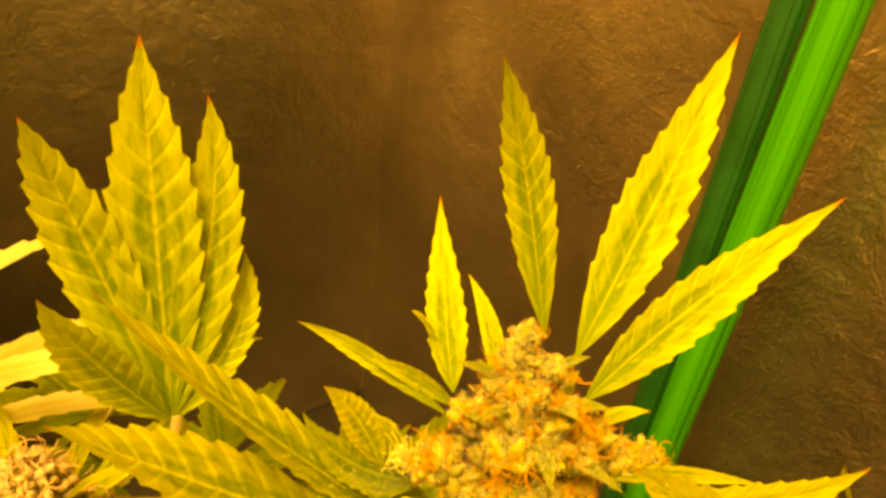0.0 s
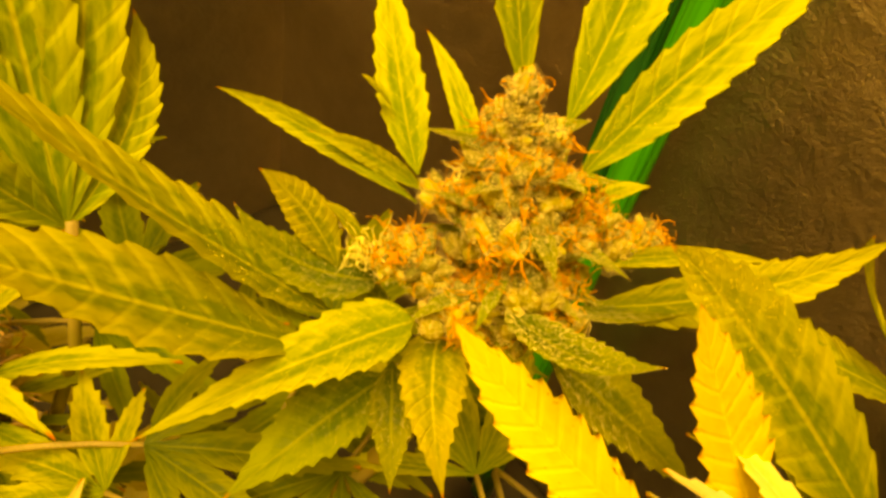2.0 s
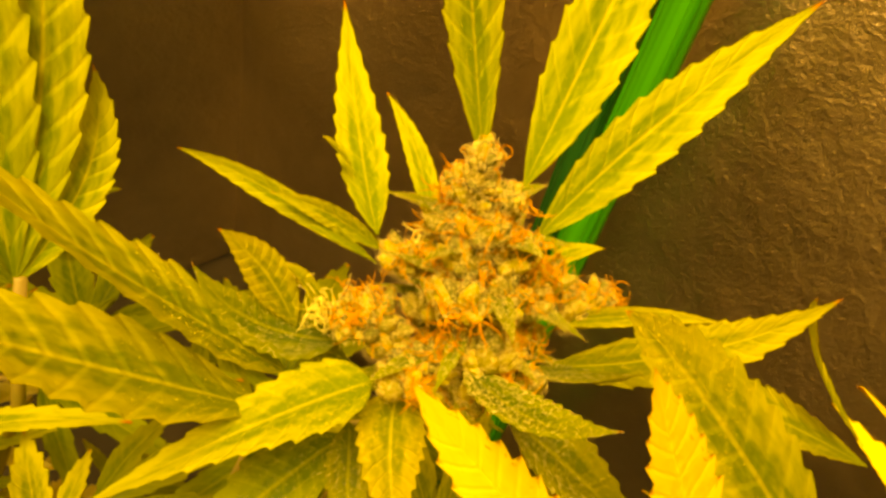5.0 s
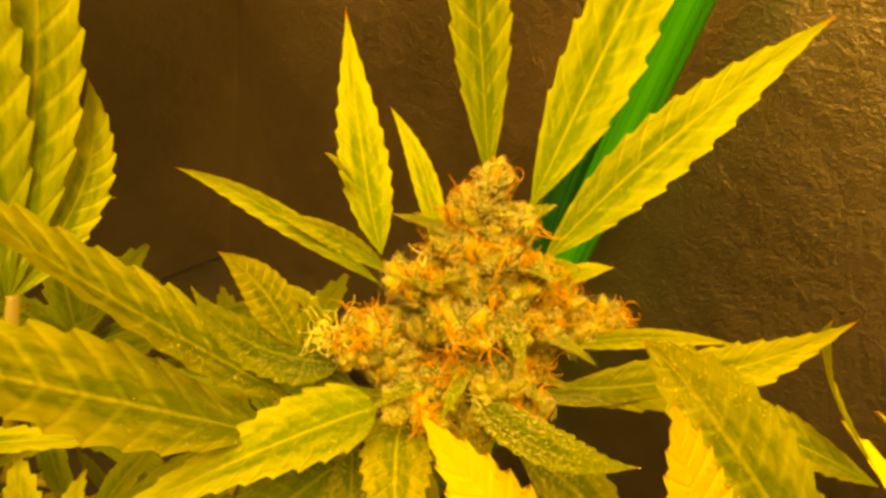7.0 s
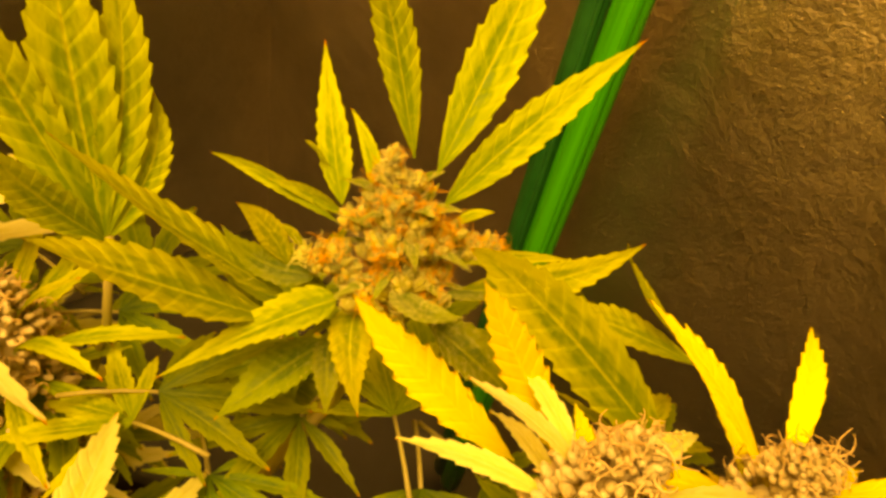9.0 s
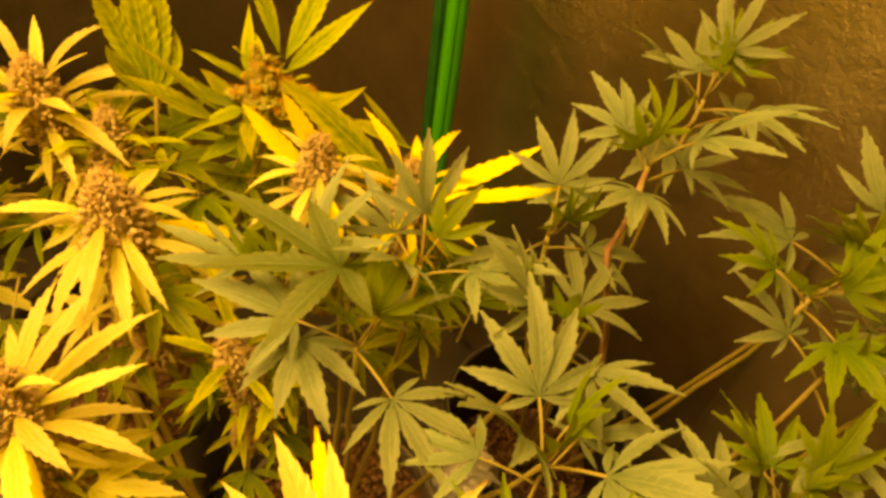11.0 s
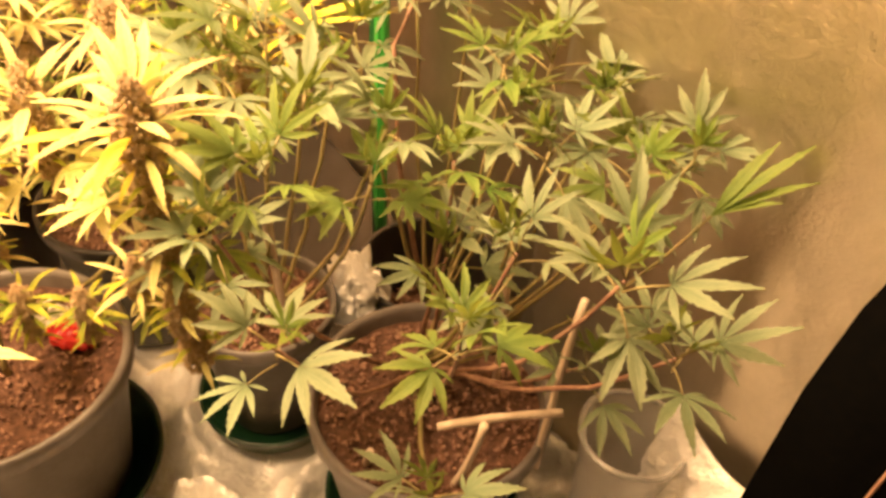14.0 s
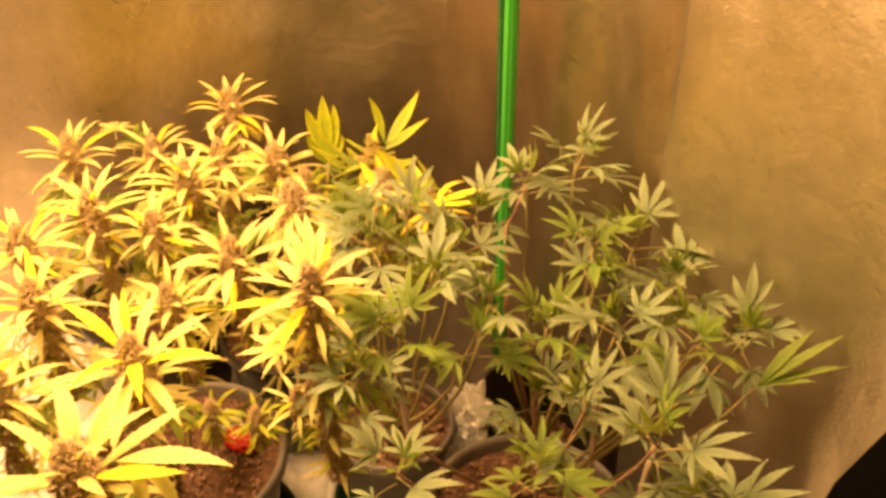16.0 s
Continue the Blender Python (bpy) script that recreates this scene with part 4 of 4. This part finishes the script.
def cola(plant, x, y, z, size=1.0, tone="gold", lean=(0, 0), blades=26, reach=0.050, seed=0, high=40, fans=6, lows=(1, 2)):
    """A flower spike ringed by narrow leaves, with a few fan leaves below."""
    rng = random.Random(seed)
    core, hair = COLAS[seed % 4]
    top = Vector((x, y, z))
    m = Matrix.Translation(top) @ pose(0, 0, 0, lean[0], lean[1], rng.uniform(0, 360)) @ Matrix.Diagonal((size, size, size, 1))
    b = child("bud", core, plant, m)
    pm = new("pistil_tuft", hair)
    pm.parent = b
    for k in range(blades):
        t = (k + 0.5) / blades
        a = k * 2.39996 + rng.uniform(-0.25, 0.25)
        el = radians(high - (high + 40) * t + rng.uniform(-12, 12))
        d = Vector((math.cos(a) * math.cos(el), math.sin(a) * math.cos(el), math.sin(el)))
        o = top + Vector((d.x * 0.006, d.y * 0.006, -0.020 - 0.040 * t)) * size
        ln = reach * size * (0.70 + 0.55 * math.sin(math.pi * min(t + 0.12, 1))) * rng.uniform(0.85, 1.15)
        pool = BLADES[tone] if rng.random() < 0.86 else BLADES["yellow" if tone == "gold" else "green"]
        child("leaf", pool[rng.randrange(5)], plant, turned(o, d, (0, 0, 1), ln))
    for k in range(fans):
        a = rng.uniform(0, 6.283)
        el = radians(rng.uniform(-40, 5))
        d = Vector((math.cos(a) * math.cos(el), math.sin(a) * math.cos(el), math.sin(el)))
        o = top + Vector((0, 0, -0.06 - 0.015 * k)) * size
        pool = FANS["gold" if tone == "gold" and rng.random() < 0.5 else "deep"]
        child("leaf", pool[rng.randrange(6)], plant, turned(o, d, (0, 0, 1), reach * 1.5 * size))
    for k in lows:
        low = top + Vector((rng.uniform(-0.006, 0.006), rng.uniform(-0.006, 0.006), -0.050 * k)) * size
        core2, hair2 = COLAS[(seed + k) % 4]
        b = child("bud", core2, plant, Matrix.Translation(low) @ pose(0, 0, 0, 0, 0, rng.uniform(0, 360)) @ Matrix.Diagonal((size * 0.8, size * 0.8, size * 0.8, 1)))
        pm = new("pistil_tuft", hair2)
        pm.parent = b
        for i in range(9):
            a = i * 2.39996 + rng.uniform(-0.3, 0.3)
            el = radians(rng.uniform(-45, 15))
            d = Vector((math.cos(a) * math.cos(el), math.sin(a) * math.cos(el), math.sin(el)))
            pool = BLADES[tone] if rng.random() < 0.5 else BLADES["green"]
            child("leaf", pool[rng.randrange(5)], plant, turned(low + Vector((0, 0, -0.02 - 0.003 * i)) * size, d, (0, 0, 1), reach * size * rng.uniform(0.5, 0.85)))
    stem_to(plant, top + Vector((0, 0, -0.04)) * size, 0.003)


cola(plant_d, -0.098, 0.000, 0.437, 1.0, "green", reach=0.033, seed=1)
cola(plant_d, -0.052, -0.088, 0.473, 1.15, "gold", seed=2, high=-16, reach=0.042)
cola(plant_d, 0.050, -0.057, 0.494, 0.9, "gold", seed=3, reach=0.033, high=-8)
cola(plant_d, 0.098, -0.042, 0.475, 0.8, "yellow", seed=4, blades=14)
cola(plant_d, 0.023, -0.128, 0.420, 0.8, "green", seed=5, blades=10)
cola(plant_d, -0.140, 0.002, 0.464, 1.0, "gold", seed=6)
cola(plant_d, -0.050, -0.197, 0.463, 1.0, "gold", seed=7)
cola(plant_d, 0.111, -0.284, 0.529, 1.0, "gold", seed=8, reach=0.050, high=22, fans=5, lows=(1, 2, 3, 4))
hero_leaf(plant_d, GOLD, ((0.1090, -0.2800, 0.5080), (0.0960, -0.2687, 0.5309), (0.0741, -0.2573, 0.5425), 0.0085),
          ((0.1090, -0.2800, 0.5080), (0.1013, -0.2617, 0.5334), (0.0847, -0.2434, 0.5475), 0.0098),
          ((0.1090, -0.2800, 0.5080), (0.1085, -0.2597, 0.5301), (0.0990, -0.2395, 0.5409), 0.0093),
          ((0.1090, -0.2800, 0.5080), (0.1125, -0.2609, 0.5145), (0.1070, -0.2419, 0.5098), 0.0081), label="upright pale yellow fan leaf on top of a bud", belly=0.5)
cola(plant_c, -0.022, -0.360, 0.470, 1.1, "gold", seed=9, reach=0.056, fans=0, lows=(1,))
cola(plant_c, 0.026, -0.465, 0.470, 1.1, "gold", seed=10, reach=0.056, fans=0, lows=(1,))
cola(plant_c, -0.095, -0.249, 0.425, 0.9, "gold", seed=11, fans=1)
cola(plant_c, -0.192, -0.322, 0.450, 1.05, "gold", seed=12)
cola(plant_c, -0.130, -0.420, 0.450, 1.0, "gold", seed=13)
hero_leaf(plant_c, GOLD, ((0.0512, -0.4492, 0.4464), (0.0914, -0.4231, 0.4515), (0.1272, -0.4140, 0.4394), 0.0150),
          ((0.0512, -0.4492, 0.4464), (0.0845, -0.4296, 0.4354), (0.0948, -0.4501, 0.3885), 0.0120),
          ((0.0512, -0.4492, 0.4464), (0.0792, -0.4437, 0.4256), (0.0656, -0.4651, 0.3914), 0.0105), label="drooping pale yellow leaf over the pot rim")
cola(plant_d, 0.073, -0.276, 0.374, 0.62, "gold", seed=60, blades=16, reach=0.044, high=30, fans=2, lows=(1,))
cola(plant_d, 0.020, -0.279, 0.330, 0.60, "green", seed=61, blades=16, reach=0.044, high=30, fans=2, lows=(1,))
cola(plant_d, -0.043, -0.277, 0.311, 0.60, "green", seed=62, blades=16, reach=0.044, high=30, fans=2, lows=(1,))
cola(plant_d, 0.091, -0.262, 0.336, 0.50, "green", seed=63, blades=16, reach=0.044, high=30, fans=2, lows=(1,))
cola(plant_e, -0.302, 0.114, 0.470, 1.05, "gold", seed=14)
cola(plant_e, -0.263, -0.183, 0.462, 1.05, "gold", seed=15)
cola(plant_e, -0.409, -0.081, 0.460, 1.0, "gold", seed=16)
cola(plant_e, -0.283, -0.261, 0.455, 1.0, "gold", seed=17)
cola(plant_e, -0.207, -0.151, 0.430, 0.9, "gold", seed=18)
cola(plant_e, -0.218, -0.075, 0.460, 1.05, "gold", seed=19)
cola(plant_e, -0.360, 0.010, 0.430, 0.95, "gold", seed=20)
cola(plant_e, -0.250, 0.020, 0.440, 0.95, "gold", seed=21)

# leaves lower down on the ripe plants
for plant, spread, lo, hi, count in ((plant_d, 0.085, 0.27, 0.42, 26), (plant_c, 0.10, 0.26, 0.36, 14), (plant_e, 0.12, 0.26, 0.41, 24)):
    rng = random.Random(count)
    for k in range(count):
        a = k * 2.39996
        el = radians(rng.uniform(-25, 20))
        d = Vector((math.cos(a) * math.cos(el), math.sin(a) * math.cos(el), math.sin(el)))
        o = Vector(plant.location) * 1.0
        o.z = 0
        o += Vector((math.cos(a), math.sin(a), 0)) * rng.uniform(0.1, 0.9) * spread + Vector((0, 0, rng.uniform(lo, hi)))
        if (o - Vector((-0.04, -0.235, o.z))).length < 0.075:
            continue
        child("leaf", FANS["deep" if rng.random() < 0.7 else "gold"][rng.randrange(6)], plant, turned(o, d, (0, 0, 1), rng.uniform(0.06, 0.085)))

for k in range(16):
    rng = random.Random(300 + k)
    a = k * 2.39996
    d = Vector((math.cos(a), math.sin(a), rng.uniform(-0.3, 0.3)))
    o = Vector((0.018 + 0.05 * rng.uniform(-1, 1), 0.0 + 0.05 * rng.uniform(-1, 1), rng.uniform(0.36, 0.425)))
    if k > 9:
        o = Vector((0.09 + 0.05 * rng.uniform(-1, 1), -0.06 + 0.04 * rng.uniform(-1, 1), rng.uniform(0.34, 0.42)))
    child("leaf", FANS["deep" if k % 3 else "green"][rng.randrange(6)], plant_d, turned(o, d, (0, 0, 1), rng.uniform(0.06, 0.08)))

for k, (x, y, z) in enumerate(((-0.055, 0.030, 0.365), (-0.030, 0.045, 0.350), (-0.090, 0.055, 0.360), (-0.060, 0.070, 0.330), (-0.030, 0.015, 0.385), (-0.110, 0.030, 0.345), (-0.045, 0.000, 0.395), (0.000, 0.060, 0.340), (-0.094, 0.040, 0.385), (-0.083, 0.032, 0.380), (-0.106, 0.025, 0.388), (-0.064, 0.027, 0.378), (-0.088, 0.060, 0.375), (-0.075, 0.085, 0.37), (-0.115, 0.045, 0.39))):
    a = 1.9 * k
    child("leaf", FANS["deep"][k % 6], plant_d, turned((x, y, z), (math.cos(a), math.sin(a), 0.1), (0, 0, 1), 0.075))

# ---- the young plants ----
plant_a = thing("young_hemp_plant", (0.258, -0.140, TOP_A.z), "young bushy hemp plant with grey-green fan leaves", "plant", "young plants")
plant_b = thing("young_hemp_plant", TOP_B, "small young hemp plant with grey-green leaves", "plant", "young plants")
plant_f = thing("young_hemp_plant", (0.225, 0.005, TOP_F.z), "tall young hemp plant with a reddish stem", "plant", "young plants")


def rosette(plant, x, y, z, size=0.066, leaves=6, tone="young", shoots=2, seed=0, low=-20, high=62):
    rng = random.Random(seed)
    top = Vector((x, y, z))
    a0 = rng.uniform(0, 6.28)
    for k in range(leaves):
        a = a0 + k * 2.39996 + rng.uniform(-0.3, 0.3)
        el = radians(high + (low - high) * (k + 0.5) / leaves + rng.uniform(-10, 10))
        d = Vector((math.cos(a) * math.cos(el), math.sin(a) * math.cos(el), math.sin(el)))
        o = top + Vector((0, 0, -0.004 * k))
        up = Vector((rng.uniform(-0.25, 0.25), rng.uniform(-0.25, 0.25), 1))
        child("leaf", FANS[tone][rng.randrange(6)], plant, turned(o, d, up, size * rng.uniform(0.92, 1.22)))
    for k in range(shoots):
        d = Vector((rng.uniform(-0.5, 0.5), rng.uniform(-0.5, 0.5), 1)).normalized()
        child("leaf", FANS["shoot"][rng.randrange(6)], plant, turned(top, d, (rng.uniform(-1, 1), rng.uniform(-1, 1), 0.1), size * rng.uniform(0.55, 0.8)))
    stem_to(plant, top, 0.0024, WOODY if rng.random() < 0.5 else STEM)


rosette(plant_f, 0.244, 0.006, 0.510, 0.066, 7, seed=1)
rosette(plant_f, 0.211, -0.055, 0.508, 0.058, 5, seed=2)
rosette(plant_f, 0.170, -0.082, 0.476, 0.060, 3, seed=3)
rosette(plant_f, 0.326, -0.066, 0.476, 0.070, 6, seed=4)
s = Shape()
knots = ((0.2110, -0.0550, 0.5040), (0.2069, -0.0707, 0.4832), (0.2013, -0.0779, 0.4693), (0.2109, -0.0969, 0.4306), (0.2164, -0.1111, 0.3932), (0.225, 0.003, 0.085))
tube(s, knots, (0.0014, 0.0016, 0.0018, 0.0021, 0.0025, 0.0032), 8)
for p in knots[1:5]:
    blob(s, p, (0, 0, 1), 0.0028, 0.9, ICO1, random.Random(3))
child("main_stem", s.mesh("main_stem", WOODY), plant_f, None, "reddish-brown knotted stem")
rosette(plant_a, 0.371, -0.099, 0.461, 0.064, 6, seed=6)
rosette(plant_a, 0.437, -0.152, 0.465, 0.054, 6, seed=7)
rosette(plant_a, 0.398, -0.322, 0.497, 0.060, 6, seed=8)
rosette(plant_a, 0.402, -0.193, 0.478, 0.058, 4, "shoot", 2, seed=9)
rosette(plant_b, 0.175, -0.198, 0.470, 0.066, 6, seed=10)
rosette(plant_b, 0.175, -0.140, 0.470, 0.066, 3, seed=11)
hero_leaf(plant_b, YOUNG_SHADED, ((0.0800, -0.1380, 0.4930), (0.0497, -0.1260, 0.5025), (0.0162, -0.1074, 0.4967), 0.0125),
          ((0.0800, -0.1380, 0.4930), (0.0479, -0.1443, 0.4972), (0.0159, -0.1459, 0.4845), 0.0115),
          ((0.0800, -0.1380, 0.4930), (0.0668, -0.1606, 0.4941), (0.0561, -0.1772, 0.4794), 0.0125),
          ((0.0800, -0.1380, 0.4930), (0.0886, -0.1512, 0.4992), (0.0988, -0.1594, 0.4890), 0.0095),
          ((0.0800, -0.1380, 0.4930), (0.0691, -0.1266, 0.5046), (0.0587, -0.1087, 0.5009), 0.0105),
          ((0.0800, -0.1380, 0.4930), (0.0803, -0.1344, 0.5037), (0.0826, -0.1255, 0.4982), 0.0055), label="large green fan leaf, coloured darker for its shade")
stem_to(plant_b, (0.080, -0.138, 0.492), 0.0022)
rosette(plant_b, 0.090, -0.150, 0.455, 0.070, 3, seed=12, high=20)
rosette(plant_b, 0.112, -0.118, 0.480, 0.058, 4, "young", 1, seed=13, high=65, low=15)
rosette(plant_a, 0.281, -0.187, 0.450, 0.054, 7, "shoot", 3, seed=14)
rosette(plant_a, 0.305, -0.125, 0.458, 0.066, 4, seed=15)
rosette(plant_a, 0.163, -0.304, 0.443, 0.056, 5, seed=16)
rosette(plant_a, 0.324, -0.339, 0.449, 0.052, 6, "shoot", 2, seed=17)
rosette(plant_a, 0.341, -0.280, 0.462, 0.058, 5, seed=18)
rosette(plant_a, 0.315, -0.325, 0.262, 0.058, 4, seed=19)
rosette(plant_a, 0.286, -0.207, 0.380, 0.062, 4, seed=20)
rosette(plant_b, 0.179, -0.261, 0.464, 0.056, 6, "shoot", 2, seed=21)
rosette(plant_b, 0.122, -0.252, 0.385, 0.062, 4, seed=22)
rosette(plant_b, 0.238, -0.236, 0.452, 0.050, 4, "shoot", 2, seed=23)
rosette(plant_a, 0.345, -0.213, 0.489, 0.056, 4, seed=24)
rosette(plant_a, 0.404, -0.196, 0.288, 0.064, 4, seed=26)
rosette(plant_a, 0.405, -0.130, 0.432, 0.066, 4, seed=27)
rosette(plant_b, 0.050, -0.125, 0.455, 0.066, 4, seed=28)
rosette(plant_b, 0.245, -0.226, 0.490, 0.054, 3, seed=29)
rosette(plant_a, 0.232, -0.369, 0.437, 0.056, 4, seed=30)

s = Shape()
for tip, w in (((0.498, -0.174, 0.505), 0.010), ((0.506, -0.186, 0.488), 0.008), ((0.480, -0.168, 0.500), 0.009), ((0.488, -0.196, 0.475), 0.008)):
    finger(s, (0.452, -0.192, 0.452), tip, w, arch=0.04, teeth=9, rng=RNG)
child("leaf", s.mesh("leaf", SHOOT), plant_a, None, "yellow-green leaf pressed against the tent film")
stem_to(plant_a, (0.452, -0.192, 0.452), 0.002)
rosette(plant_a, 0.440, -0.300, 0.430, 0.066, 4, seed=31)
rosette(plant_f, 0.294, -0.098, 0.481, 0.060, 4, "shoot", 2, seed=32)

# ---- sticks, foil, packet, cup ----


def stick(p, q, r=0.0034, label="dry pale support stick pushed into the soil"):
    rng = random.Random(int(abs(p[0]) * 9999))
    s = Shape()
    pts = bend(p, q, (rng.uniform(-0.003, 0.003), rng.uniform(-0.003, 0.003), 0), 7, 0.0006, rng)
    tube(s, pts, [r * rng.uniform(0.88, 1.1) for _ in pts], 7)
    e = solid("support_stick", s.mesh("support_stick", STICK), label, "stick")
    return tagged(e, group="support sticks")


stick((0.334, -0.152, 0.165), (0.325, -0.147, 0.369))
stick((0.385, -0.215, 0.165), (0.389, -0.207, 0.369))
stick((0.118, -0.138, 0.145), (0.166, -0.245, 0.411))
stick((0.318, -0.262, 0.165), (0.339, -0.275, 0.288))
stick((0.245, -0.262, 0.165), (0.256, -0.288, 0.235))
stick((0.302, -0.262, 0.252), (0.394, -0.221, 0.256), 0.0034, "pale dry stick lying across the pot on the branches")


def crumple(name, centre, size, mat, label, category, seed, amp=1.0):
    rng = random.Random(seed)
    bm = bmesh.new()
    bmesh.ops.create_icosphere(bm, subdivisions=4, radius=1)
    for v in bm.verts:
        q = v.co * 2.1 + Vector((seed, 0, 0))
        k = 1 + amp * (0.45 * (abs(noise.noise(q)) * 2 - 0.5) + 0.25 * abs(noise.noise(q * 2.6)))
        v.co = Vector((v.co.x * size[0] * k, v.co.y * size[1] * k, v.co.z * size[2] * k))
    me = bpy.data.meshes.new(name)
    bm.to_mesh(me)
    bm.free()
    me.materials.append(mat)
    ob = solid(name, me, label, category)
    ob.location = centre
    return ob


crumple("foil_scrap", (0.160, -0.058, 0.160), (0.028, 0.022, 0.052), FOIL_FLOOR, "crumpled piece of silver-white foil between the pots", "foil", 4)
packet = thing("snack_packet", (-0.078, -0.222, TOP_C.z + 0.002), "small crumpled red and white packet on the soil", "packet")
for nm, off, mat, sd in (("red_side", (0.016, -0.006, 0.012), RED, 3), ("white_side", (-0.017, 0.006, 0.013), WHITE, 6)):
    ob = crumple("x", (0, 0, 0), (0.023, 0.015, 0.012), mat, "", "", sd, 0.5)
    ob.name = nm
    for key in ("label", "category", "kind"):
        if key in ob:
            del ob[key]
    ob.parent = packet
    ob.location = off

prof = [(0.026, 0.0), (0.030, 0.004), (0.036, 0.10), (0.043, 0.205), (0.045, 0.208), (0.045, 0.212), (0.0425, 0.212), (0.040, 0.205), (0.0345, 0.10), (0.028, 0.006), (0.001, 0.005)]
cup = thing("plastic_cup", (0.458, -0.195, 0.008), "clear crumpled plastic cup between pot and tent wall", "cup")
child("cup_wall", lathe(prof, 40, 0.02, 2).mesh("cup_wall", cup_mat), cup, Matrix.Translation((0.458, -0.195, 0.008)))
s = Shape()
tube(s, [Vector((0.458 + 0.0445 * math.cos(t), -0.195 + 0.0445 * math.sin(t), 0.2195 + 0.002 * math.sin(3 * t))) for t in (2 * math.pi * k / 36 for k in range(37))], 0.0026, 6)
child("cup_rim", s.mesh("cup_rim", cup_mat), cup)
